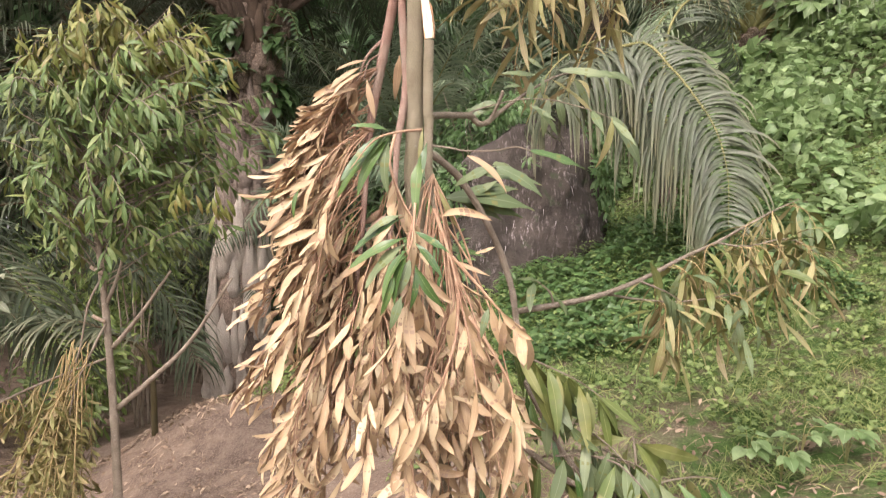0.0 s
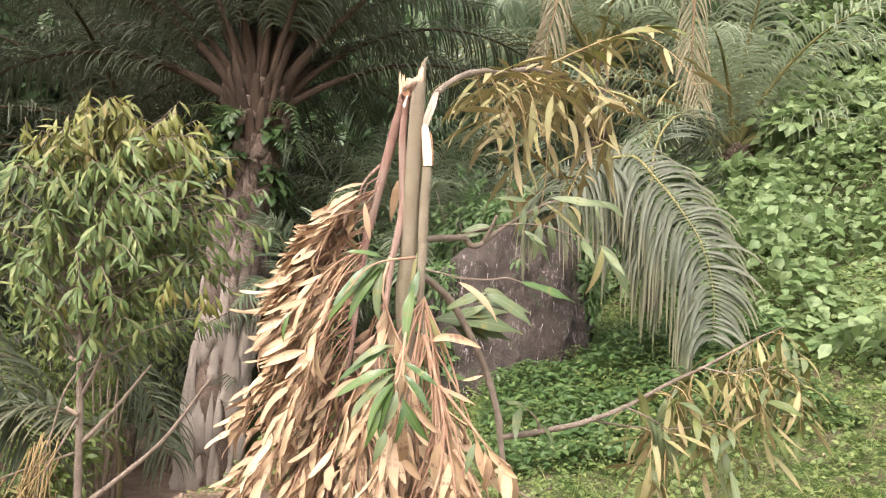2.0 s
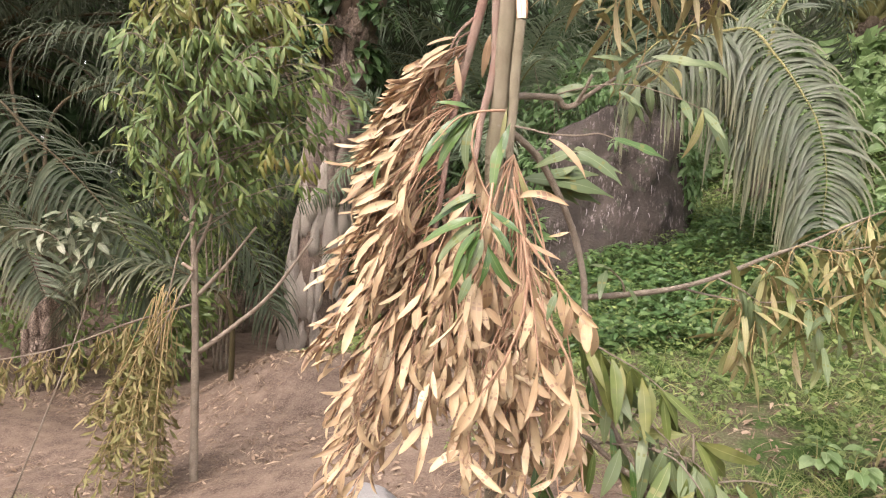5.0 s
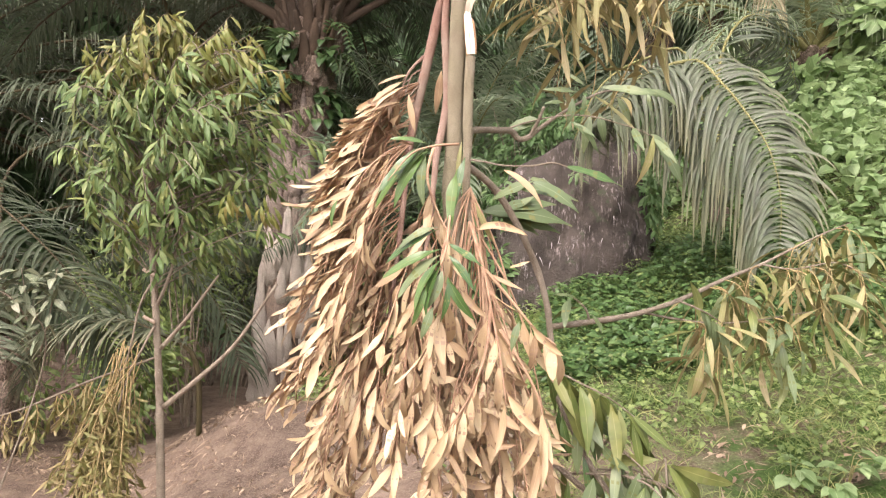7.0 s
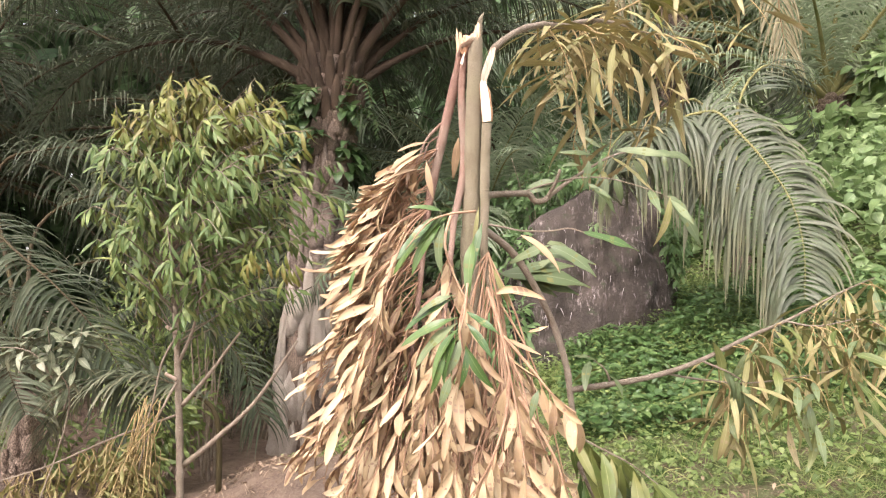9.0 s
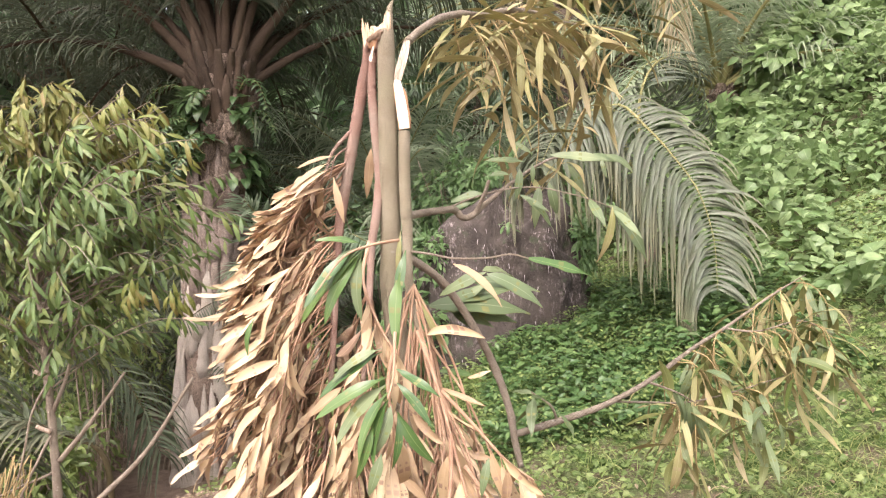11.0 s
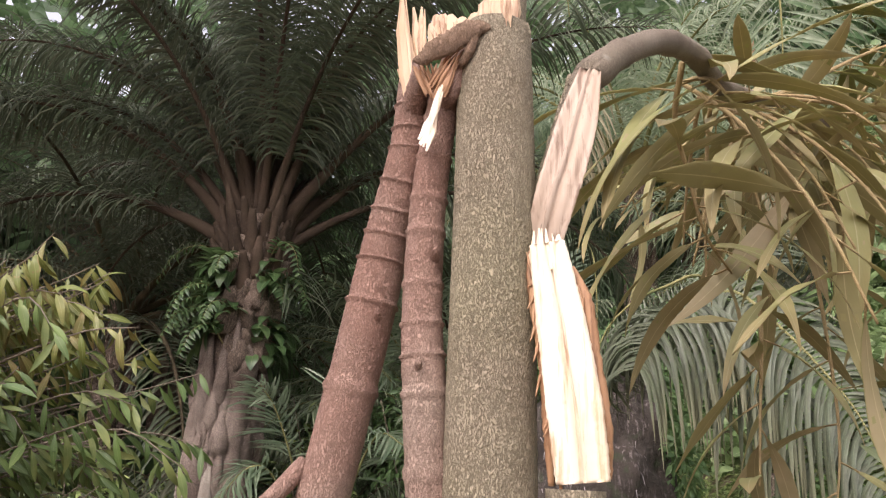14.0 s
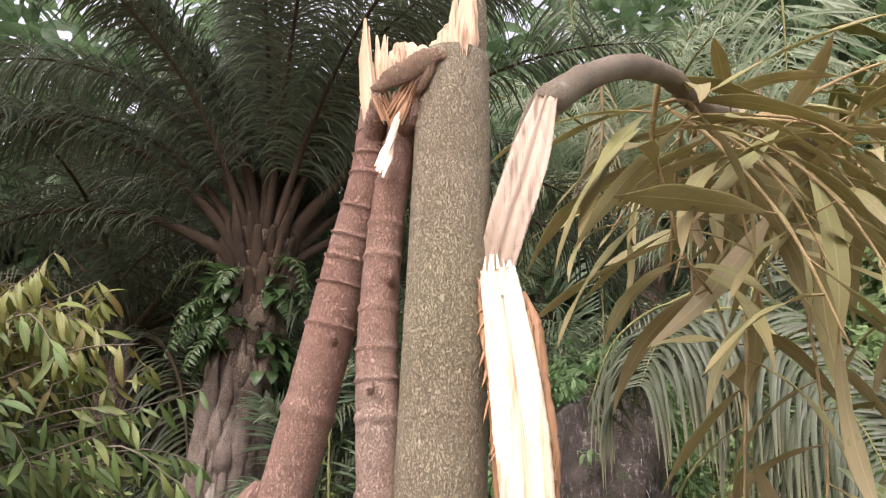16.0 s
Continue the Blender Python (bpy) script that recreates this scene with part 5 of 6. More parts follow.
# green leaves that are still alive among the dry ones
live = part("green_shoot", solo(tube([(-0.007, 1.520, 1.889), (-0.072, 1.460, 1.874), (-0.129, 1.420, 1.845), (-0.184, 1.380, 1.765)], [0.004, 0.003, 0.0015], 14, 6), tube([(-0.010, 1.400, 1.673), (-0.013, 1.340, 1.566), (-0.049, 1.300, 1.465)], [0.004, 0.003, 0.0015], 14, 6)), M_TWIG, tree, "living shoot with glossy green leaves")
for k, (base, tip) in enumerate([
    ((-0.088, 1.460, 1.879), (-0.180, 1.400, 1.913)), ((-0.088, 1.460, 1.869), (-0.196, 1.400, 1.825)), ((-0.103, 1.450, 1.865), (-0.230, 1.380, 1.765)), ((-0.087, 1.450, 1.857), (-0.213, 1.370, 1.726)), ((-0.087, 1.450, 1.857), (-0.136, 1.370, 1.703)), ((-0.082, 1.440, 1.863), (-0.267, 1.400, 1.721)),
    ((0.002, 1.440, 1.807), (-0.033, 1.380, 1.650)), ((-0.035, 1.360, 1.641), (-0.167, 1.300, 1.618)), ((-0.035, 1.360, 1.634), (-0.190, 1.300, 1.574)), ((-0.025, 1.340, 1.581), (-0.193, 1.280, 1.531)), ((-0.025, 1.340, 1.566), (-0.171, 1.280, 1.480)), ((-0.019, 1.320, 1.552), (-0.130, 1.260, 1.446)), ((-0.019, 1.320, 1.537), (-0.094, 1.260, 1.424)),
    ((-0.015, 1.320, 1.523), (-0.043, 1.260, 1.396)), ((-0.005, 1.360, 1.596), (0.083, 1.300, 1.552)), ((-0.005, 1.360, 1.566), (0.083, 1.300, 1.494)), ((-0.035, 1.300, 1.428), (-0.065, 1.260, 1.324)), ((-0.003, 1.340, 1.507), (0.053, 1.300, 1.378)), ((-0.003, 1.340, 1.500), (0.017, 1.300, 1.399)), ((0.189, 1.400, 1.390), (0.160, 1.360, 1.312)), ((-0.049, 1.300, 1.494), (-0.072, 1.260, 1.382)), ((-0.330, 1.400, 1.714), (-0.372, 1.380, 1.636))]):
    base, tip = np.array(base), np.array(tip)
    place_leaf(LIGHT if k % 3 == 1 else GREEN, frame_of(base, tip - base, (rnd(-0.4, 0.4), -0.7, 0.7), float(np.linalg.norm(tip - base)) / 0.18), live)

for owner, spots in ((inner, [(-0.090, 1.768, 2.346), (-0.098, 1.766, 2.278), (-0.089, 1.770, 2.192)]), (outer, [(-0.124, 1.788, 2.364), (-0.128, 1.786, 2.311), (-0.183, 1.786, 2.130)]), (split, [(-0.002, 1.750, 2.116), (-0.006, 1.750, 2.017), (-0.014, 1.750, 1.872)])):
    for p in spots:
        p = np.array(p)
        part("bud_scar", solo(tube([p + np.array([0, 0.006, -0.002]), p + np.array([0.001, -0.002, 0.001]), p + np.array([0.002, -0.003, 0.005])], [0.0035, 0.002, 0.0007], 8, 8, 0.2)), M_STEM if owner is not split else M_TRUNK, owner)

# live side branches
side = Bag()
S1 = [(-0.021, 1.800, 1.966), (0.006, 1.85, 1.985), (0.075, 2.0, 2.01), (0.113, 2.08, 2.019), (0.139, 2.1, 1.995), (0.172, 2.12, 2.003), (0.209, 2.14, 2.037), (0.294, 2.18, 2.105), (0.424, 2.24, 2.19), (0.52, 2.26, 2.21), (0.631, 2.250, 2.206)]
S2 = [(0.09, 2.05, 2.02), (0.169, 2.1, 2.056), (0.294, 2.14, 2.088), (0.398, 2.16, 2.09), (0.495, 2.14, 2.062), (0.574, 2.11, 2.03), (0.625, 2.12, 2.007)]
S3 = [(0.18, 2.125, 2.01), (0.209, 2.1, 2.06), (0.229, 2.08, 2.11)]
S4 = [(-0.009, 1.760, 1.875), (0.058, 1.720, 1.861), (0.116, 1.680, 1.846), (0.207, 1.630, 1.841), (0.264, 1.600, 1.847), (0.310, 1.590, 1.834)]
side.add(tube(S1, [0.0125, 0.012, 0.0115, 0.0125, 0.0105, 0.0105, 0.009, 0.006, 0.004, 0.003, 0.0015], 70, 10, 0.05))
twig(side, S2, 0.0035, 0.0015, 6, 30), twig(side, S3, 0.0075, 0.0055, 8, 12), twig(side, S4, 0.0035, 0.0018, 6, 24)
side_branch = part("side_branch", side, M_GREYTWIG, tree, "crooked living side branch with few leaves")
for meshes, base, tip in [
    (LIGHT, (0.615, 2.120, 2.017), (0.734, 2.120, 1.953)), (LIGHT, (0.625, 2.120, 2.007), (0.768, 2.120, 1.855)), (OLIVE, (0.622, 2.100, 2.009), (0.619, 2.080, 1.847)), (LIGHT, (0.405, 2.240, 2.111), (0.377, 2.200, 1.978)), (LIGHT, (0.437, 2.240, 2.119), (0.462, 2.200, 1.996)), (LIGHT, (0.614, 2.200, 2.192), (0.605, 2.160, 2.124)), (LIGHT, (0.625, 2.200, 2.197), (0.769, 2.200, 2.168)), (LIGHT, (0.541, 2.200, 2.180), (0.708, 2.200, 2.233)), (LIGHT, (0.348, 2.120, 2.048), (0.500, 2.200, 1.970)), (LIGHT, (0.499, 2.200, 2.169), (0.562, 2.200, 2.081)),
    (GREEN, (0.302, 1.590, 1.836), (0.452, 1.600, 1.802)), (DRY, (0.117, 1.670, 1.831), (0.261, 1.620, 1.759)), (DRY, (0.039, 1.700, 1.645), (0.204, 1.660, 1.702)), (OLIVE, (0.027, 1.700, 1.730), (0.069, 1.680, 1.632)), (LIGHT, (0.205, 1.750, 1.803), (0.383, 1.700, 1.749)), (LIGHT, (0.158, 1.780, 1.784), (0.341, 1.750, 1.789)), (LIGHT, (0.204, 1.780, 1.808), (0.048, 1.760, 1.760)), (LIGHT, (0.195, 1.780, 1.813), (0.306, 1.900, 1.844)), (OLIVE, (-0.022, 1.700, 1.925), (-0.030, 1.680, 1.845)), (GREEN, (-0.009, 1.700, 1.875), (-0.047, 1.640, 1.734)), (DRY, (0.142, 1.700, 1.529), (0.213, 1.660, 1.536)), (GREEN, (0.051, 1.800, 1.537), (0.163, 1.800, 1.543))]:
    base, tip = np.array(base), np.array(tip)
    place_leaf(meshes, frame_of(base, tip - base, (rnd(-0.3, 0.3), -0.75, 0.65), float(np.linalg.norm(tip - base)) / 0.155), side_branch)

dress(S2, side_branch, LIGHT, 4, 0.6, 0.25, 0.4, (0.7, 1.0), (0, -0.6, 0.8))
for base, tip in [((0.221, 2.15, 2.073), (0.077, 2.12, 2.083)), ((0.221, 2.15, 2.064), (0.085, 2.12, 2.06)), ((0.193, 2.15, 2.059), (0.088, 2.12, 2.029)), ((0.333, 2.15, 2.155), (0.332, 2.12, 2.037)), ((0.376, 2.15, 2.168), (0.379, 2.12, 2.098)), ((0.309, 2.15, 2.251), (0.375, 2.12, 2.203)), ((0.349, 2.15, 2.178), (0.23, 2.12, 2.196)), ((0.3, 2.15, 2.137), (0.223, 2.12, 2.159)), ((0.433, 2.15, 2.196), (0.622, 2.12, 2.18)), ((0.33, 2.15, 2.068), (0.418, 2.12, 2.015))]:
    base, tip = np.array(base), np.array(tip)
    place_leaf(LIGHT, frame_of(base, tip - base, (rnd(-0.3, 0.3), -0.85, 0.5), float(np.linalg.norm(tip - base)) / 0.165), side_branch)

# fan of pale leaves on a short twig behind the low fork
FAN = [(-0.02, 1.86, 1.73), (0.03, 1.96, 1.715), (0.077, 2.0, 1.706), (0.13, 2.02, 1.71)]
fan_twig = part("side_branch", solo(tube(FAN, [0.005, 0.004, 0.003, 0.0015], 16, 6, 0.04)), M_GREYTWIG, tree, "short twig with a fan of pale leaves")
for k, tip in enumerate([(0.369, 2.0, 1.755), (0.317, 2.0, 1.805), (0.346, 2.0, 1.695), (0.221, 2.0, 1.823), (0.273, 2.0, 1.671), (0.18, 2.0, 1.644), (0.3, 2.05, 1.74), (0.195, 1.98, 1.798)]):
    base, tip = along(FAN, 0.3 + 0.085 * k)[0], np.array(tip)
    place_leaf(LIGHT, frame_of(base, tip - base, (rnd(-0.3, 0.3), -0.7, 0.7), float(np.linalg.norm(tip - base)) / 0.165), fan_twig)

# top branch with its hanging golden leaves
ARM_A = [(0.318, 2.420, 2.787), (0.447, 2.520, 2.869), (0.657, 2.650, 3.017), (0.934, 2.800, 3.177)]
ARM_B = [(0.318, 2.420, 2.787), (0.579, 2.620, 2.815), (0.863, 2.850, 2.855)]
topbag = Bag()
upper_arm = Bag()
twig(upper_arm, ARM_A, 0.006, 0.002, 7, 24)
drops = []
for k in range(24):
    base = np.array(along(ARM_A if k % 2 else ARM_B, rnd(0.02, 0.95))[0])
    if k > 13:
        base = np.array(along([(0.124, 2.050, 2.644), (0.227, 2.300, 2.734), (0.318, 2.420, 2.787)], rnd(0.2, 0.95))[0])
    fall = rnd(0.08, 0.4)
    sway = np.array([rnd(-0.02 if k > 13 else -0.2, 0.22), rnd(-0.25, 0.2), 0])
    pts = [base, base + sway * 0.5 + np.array([0, 0, -0.25 * fall]), base + sway + np.array([0, 0, -0.62 * fall]), base + sway * 1.3 + np.array([0, 0, -fall])]
    drops.append(pts)
drops.append([(0.141, 2.050, 2.645), (0.140, 2.100, 2.602), (0.154, 2.120, 2.547), (0.175, 2.150, 2.482), (0.215, 2.200, 2.448)])
drops.append([(0.451, 2.550, 2.616), (0.438, 2.500, 2.423), (0.427, 2.480, 2.268), (0.391, 2.450, 2.139)])
drops.append([(0.310, 2.400, 2.466), (0.300, 2.380, 2.397), (0.282, 2.360, 2.303), (0.271, 2.360, 2.204)])
drops.append([(0.639, 2.500, 2.473), (0.565, 2.460, 2.351), (0.516, 2.420, 2.233), (0.469, 2.400, 2.157)])
for k, pts in enumerate(drops):
    topbag = Bag()
    twig(topbag, pts, 0.0035, 0.0014, 6, 16)
    if k != 22:
        dress(pts, upper, OLIVE, 9, 0.05, 0.18, 0.35, (0.75, 1.15), None, topbag, 0.12)
    part("twig", topbag, M_OLIVETWIG, upper)
topbag = Bag()
dress(ARM_A, upper, OLIVE, 12, 0.15, 0.35, 0.3, (0.9, 1.25), None, topbag)
dress(ARM_B, upper, OLIVE, 10, 0.15, 0.55, 0.3, (0.9, 1.2), None, topbag)
dress(ARM_A, upper, YELLOW, 12, 0.45, 0.12, 0.35, (0.9, 1.3), (0, -0.6, 0.8), topbag, 0.6)
part("twig", upper_arm, M_OLIVETWIG, upper)
tagged(part("leaf_stalk", topbag, M_OLIVETWIG, upper, "bent leaf stalks"), kind="stuff")

# low branch that forks off towards the slope
low = Bag()
BRACE = [(-0.035, 1.820, 1.867), (0.008, 1.840, 1.844), (0.074, 1.900, 1.787), (0.143, 1.950, 1.683), (0.214, 2.000, 1.537), (0.260, 2.010, 1.392), (0.273, 2.010, 1.296), (0.288, 2.000, 1.217)]
low.add(tube(BRACE, [0.0125, 0.0125, 0.0125, 0.012, 0.012, 0.0115, 0.011, 0.009], 40, 10, 0.03, (0.3, 0.6, 0.75)))
REACH = [(0.267, 2.010, 1.313), (0.419, 2.150, 1.323), (0.595, 2.300, 1.345), (0.794, 2.500, 1.393), (1.059, 2.800, 1.484), (1.255, 3.000, 1.546), (1.570, 3.200, 1.690), (1.780, 3.350, 1.769)]
low.add(tube(REACH, [0.0115, 0.011, 0.0105, 0.0095, 0.0085, 0.007, 0.005, 0.002], 50, 9, 0.04, (0.1, 0.2, 0.5)))
R2 = [(0.643, 2.350, 1.349), (0.772, 2.500, 1.318), (0.966, 2.600, 1.296), (1.181, 2.750, 1.304), (1.456, 2.900, 1.341)]
R3 = [(0.794, 2.500, 1.393), (0.902, 2.500, 1.349), (0.966, 2.500, 1.309)]
R4 = [(1.255, 3.000, 1.546), (1.400, 3.000, 1.528), (1.610, 3.050, 1.563), (1.770, 3.100, 1.492)]
R5 = [(0.419, 2.150, 1.323), (0.397, 2.120, 1.379), (0.336, 2.100, 1.427)]
for pts in (R2, R3, R4, R5):
    twig(low, pts, 0.005, 0.002, 6, 20)
low_branch = part("low_branch", low, M_GREYTWIG, tree, "grey branch reaching out with drooping yellowing leaves")
for line, count in ((REACH, 18), (R2, 11), (R4, 13)):
    for k in range(count):
        base = np.array(along(line, 0.45 + 0.53 * (k + rnd(0, 1)) / count if line is REACH else rnd(0.2, 0.98))[0])
        fall = rnd(0.1, 0.3)
        sway = np.array([rnd(-0.1, 0.14), rnd(-0.15, 0.15), 0])
        pts = [base, base + sway * 0.6 + np.array([0, 0, -0.1 * fall]), base + sway + np.array([0, 0, -0.5 * fall]), base + sway * 1.2 + np.array([0, 0, -fall])]
        more = Bag()
        twig(more, pts, 0.003, 0.0014, 5, 10)
        dress(pts, low_branch, (OLIVE, LIGHT, OLIVE, SHOOT, OLIVE)[k % 5], 7, 0.1, 0.33, 0.36, (0.75, 1.15), None, more, 0.2)
        part("twig", more, M_OLIVETWIG, low_branch)
dress(R3, low_branch, LIGHT, 7, 0.3, 0.8, 0.2, (0.9, 1.1), (0.3, -1, 0.4))
dress(R5, low_branch, LIGHT, 5, 0.3, 0.3, 0.3, (0.8, 1.0))

# low green shoots by the foot
foot = Bag()
F1 = [(0.273, 1.950, 1.144), (0.328, 1.900, 1.035), (0.413, 1.860, 0.884), (0.526, 1.800, 0.668), (0.36, 1.76, 0.25)]
F2 = [(0.227, 1.900, 0.913), (0.307, 1.880, 0.862), (0.421, 1.840, 0.786), (0.587, 1.800, 0.669), (0.5, 1.78, 0.3)]
F3 = [(0.218, 1.900, 1.225), (0.332, 1.850, 1.170), (0.457, 1.800, 1.121), (0.545, 1.780, 1.065)]
F4 = [(0.362, 1.860, 0.847), (0.498, 1.800, 0.869), (0.627, 1.750, 0.869), (0.708, 1.720, 0.822)]
F5 = [(0.142, 1.750, 0.869), (0.191, 1.700, 0.745), (0.273, 1.680, 0.620)]
F6 = [(0.426, 1.800, 0.707), (0.559, 1.750, 0.713), (0.701, 1.720, 0.732)]
foot.add(tube(F1, [0.007, 0.009, 0.009, 0.009, 0.009], 24, 9, 0.03))
foot.add(tube(F2, [0.009, 0.010, 0.010, 0.010, 0.010], 24, 9, 0.03))
EXTRA = []
for k in range(12):
    base = np.array(along((F1, F2, F4, F6)[k % 4], rnd(0.3, 0.8))[0])
    ending = base + np.array([rnd(-0.08, 0.42), rnd(-0.3, 0.15), rnd(-0.2, 0.12)])
    EXTRA.append([base, base + (ending - base) * 0.4 + np.array([0, 0, 0.04]), base + (ending - base) * 0.75 + np.array([0, 0, 0.03]), ending])
for pts in [F3, F4, F5, F6] + EXTRA:
    twig(foot, pts, 0.004, 0.0018, 6, 20)
foot_shoot = part("low_shoot", foot, M_GREYTWIG, tree, "low shoots with broad green leaves")
for k, (pts, n) in enumerate(((F1, 10), (F2, 12), (F3, 20), (F4, 20), (F5, 12), (F6, 14))):
    dress(pts, foot_shoot, (GREEN, SHOOT, SHOOT, LIGHT, GREEN, SHOOT)[k], n, 0.1, 0.62, 0.3, (0.9, 1.25), (0, -0.8, 0.6))
for k, pts in enumerate(EXTRA):
    dress(pts, foot_shoot, (LIGHT, SHOOT, SHOOT, GREEN)[k % 4], 8, 0.1, 0.55, 0.3, (0.95, 1.3), (0, -0.8, 0.6))


# ---- sapling ----
SAPA = leaf_meshes("sapling_leaf", [M_SAP, M_GREENBACK], ((0.11, 0.155), (0.023, 0.032)), 6, droop=(0.1, 0.6))
SAPB = leaf_meshes("young_leaf", [M_SAPNEW, M_SAPNEW], ((0.105, 0.15), (0.022, 0.031)), 5, droop=(0.2, 0.8))
SAPC = [leaf(0.13, 0.028, 0.4, 0.35, 0.02, 5, twist=0.8), leaf(0.11, 0.026, 0.45, 0.6, -0.03, 5, twist=-0.9), leaf(0.14, 0.031, 0.3, 0.2, 0.03, 5, twist=0.4)]
sapling = thing("sapling", "slender young tree with light green leaves and propped side branches", "tree")
STEM = [(-2.22, 3.82, -0.55), (-2.249, 3.820, 0.097), (-2.267, 3.820, 0.491), (-2.292, 3.820, 0.880), (-2.326, 3.820, 1.264), (-2.368, 3.820, 1.644), (-2.401, 3.820, 2.096), (-2.367, 3.850, 2.554), (-2.401, 3.900, 2.894)]
part("trunk", solo(tube(STEM, [0.03, 0.027, 0.025, 0.023, 0.021, 0.017, 0.013, 0.009, 0.004], 110, 12, 0.06, (0.22, 0.31, 0.38, 0.44, 0.47, 0.52, 0.6, 0.7))), M_GREYTWIG, sapling)
for pts, r in [([(-2.236, 3.820, 0.475), (-2.008, 3.800, 0.661), (-1.738, 3.800, 0.919), (-1.474, 3.820, 1.316)], 0.0195), ([(-2.266, 3.820, 0.863), (-2.074, 3.800, 1.076), (-1.856, 3.780, 1.360)], 0.0165), ([(-2.299, 3.820, 1.151), (-2.196, 3.800, 1.389), (-2.088, 3.750, 1.770)], 0.013), ([(-2.317, 3.820, 1.342), (-2.384, 3.750, 1.147), (-2.421, 3.700, 0.842), (-2.543, 3.660, 0.411)], 0.008), ([(-2.301, 3.820, 1.034), (-2.319, 3.700, 0.890), (-2.426, 3.660, 0.617), (-2.467, 3.620, 0.275)], 0.009), ([(-2.296, 3.820, 0.801), (-2.634, 3.650, 0.665), (-3.072, 3.500, 0.463), (-3.643, 3.450, 0.300)], 0.008)]:
    side_props = part("side_branch", solo(tube(pts, [r, r * 0.75, r * 0.45], 20, 8, 0.04)), M_GREYTWIG, sapling, "bare grey side branch")
for at in ((-2.317, 3.80, 1.342), (-2.301, 3.79, 1.034)):
    at = np.array(at)
    part("cut_end", solo(tube([at, at + np.array([-0.035, -0.035, 0.03]), at + np.array([-0.05, -0.05, 0.045])], [0.013, 0.012, 0.011], 8, 9, 0.08)), M_WOODOLD, sapling, "pale cut end of a side branch")
for base in ((-1.66, 3.52, 1.83), (-1.45, 3.6, 1.78), (-2.45, 3.7, 1.72)):
    base = np.array(base)
    for k in range(13):
        way = unit(np.array([rnd(-0.8, 0.8), rnd(-0.8, 0.3), -0.8]))
        place_leaf(SAPB, frame_of(base + RNG.normal(0, 0.035, 3), way, (0, -0.8, 0.6), rnd(0.75, 1.05)), side_props)
rest = Bag()
STEM_Z = [p[2] for p in STEM]
made = 0
for k in range(250):
    u = ((k * 0.618) % 1)
    z0 = 1.22 + 1.5 * u ** 0.62
    p0 = np.array([np.interp(z0, STEM_Z, [p[i] for p in STEM]) for i in (0, 1)] + [z0])
    a = rnd(0, 6.2832)
    reach = (0.42 + 0.36 * math.sin(math.pi * min(1, u + 0.1))) * rnd(0.3, 1.15)
    out = np.array([math.cos(a) + 0.34, math.sin(a), 0]) * reach
    p1 = p0 + out + np.array([0.05, 0, rnd(0.05, 0.4)])
    pts = [p0, p0 + out * 0.4 + np.array([0, 0, 0.12]), p0 + out * 0.8 + np.array([0, 0, 0.24]), p1]
    part("twig", solo(tube(pts, [0.006, 0.004, 0.002], 10, 5)), M_GREYTWIG, sapling)
    young = p1[2] > 2.62
    for j in range(16):
        p, t = along(pts, min(0.999, 0.3 + 0.7 * (j + 0.5) / 16))
        way = unit(out * rnd(0.2, 1.2) + RNG.normal(0, 0.38, 3) + np.array([0, 0, -0.6]))
        m = frame_of(p, way, np.array([0, -0.8, 0.8]) + RNG.normal(0, 0.4, 3), rnd(0.75, 1.1))
        if made < 300 and p[1] < 3.9:
            made += 1
            place_leaf(SAPB if young else SAPA, m, side_props)
        else:
            rest.add(leaf(rnd(0.11, 0.155), rnd(0.023, 0.032), 0.3, rnd(0.1, 0.6), rnd(-0.1, 0.1), 5), m, 2 if young else 0)
tagged(part("leaves", rest, [M_SAP, M_GREENBACK, M_SAPNEW, M_SAPNEW], sapling), kind="stuff")
withered = Bag()
for k in range(64):
    base = np.array(((-2.421, 3.700, 0.842), (-2.426, 3.660, 0.617), (-2.547, 3.660, 0.488))[k % 3]) + RNG.normal(0, 0.06, 3)
    tip = np.array((-2.583, 3.600, -0.122)) + np.array([rnd(-0.3, 0.28), rnd(-0.25, 0.25), rnd(-0.36, 0.4)])
    pts = [base, base + (tip - base) * 0.4 + np.array([0, 0, 0.03]), base + (tip - base) * 0.8, tip]
    withered.add(tube(pts, [0.004, 0.003, 0.0015], 10, 5), None, 2)
    for j in range(24):
        p, t = along(pts, min(0.999, 0.2 + 0.8 * (j + 0.5) / 24))
        way = unit(np.array([rnd(-1, 1), rnd(-1, 1), -0.55]))
        withered.add(SAPC[j % 3], frame_of(p, way, RNG.normal(0, 1, 3), rnd(0.5, 0.85)))
for k in range(44):
    p0 = np.array(along([(-2.570, 3.680, 0.694), (-3.072, 3.500, 0.463), (-3.688, 3.450, 0.283)], rnd(0.05, 0.99))[0])
    pts = [p0, p0 + np.array([rnd(-0.05, 0.05), rnd(-0.08, 0.08), -0.1]), p0 + np.array([rnd(-0.1, 0.1), rnd(-0.1, 0.1), -rnd(0.15, 0.32)])]
    withered.add(tube(pts, [0.003, 0.002, 0.0015], 6, 5), None, 2)
    for j in range(8):
        p, t = along(pts, min(0.999, 0.1 + 0.9 * (j + 0.5) / 8))
        withered.add(SAPC[j % 3], frame_of(p, unit([rnd(-0.7, 0.7), rnd(-0.7, 0.7), -0.9]), RNG.normal(0, 1, 3), rnd(0.6, 0.9)))
tagged(part("withered_foliage", withered, [M_SAPDRY, M_SAPDRY, M_OLIVETWIG], sapling, "withered hanging twigs with brown and olive leaves"), kind="stuff")

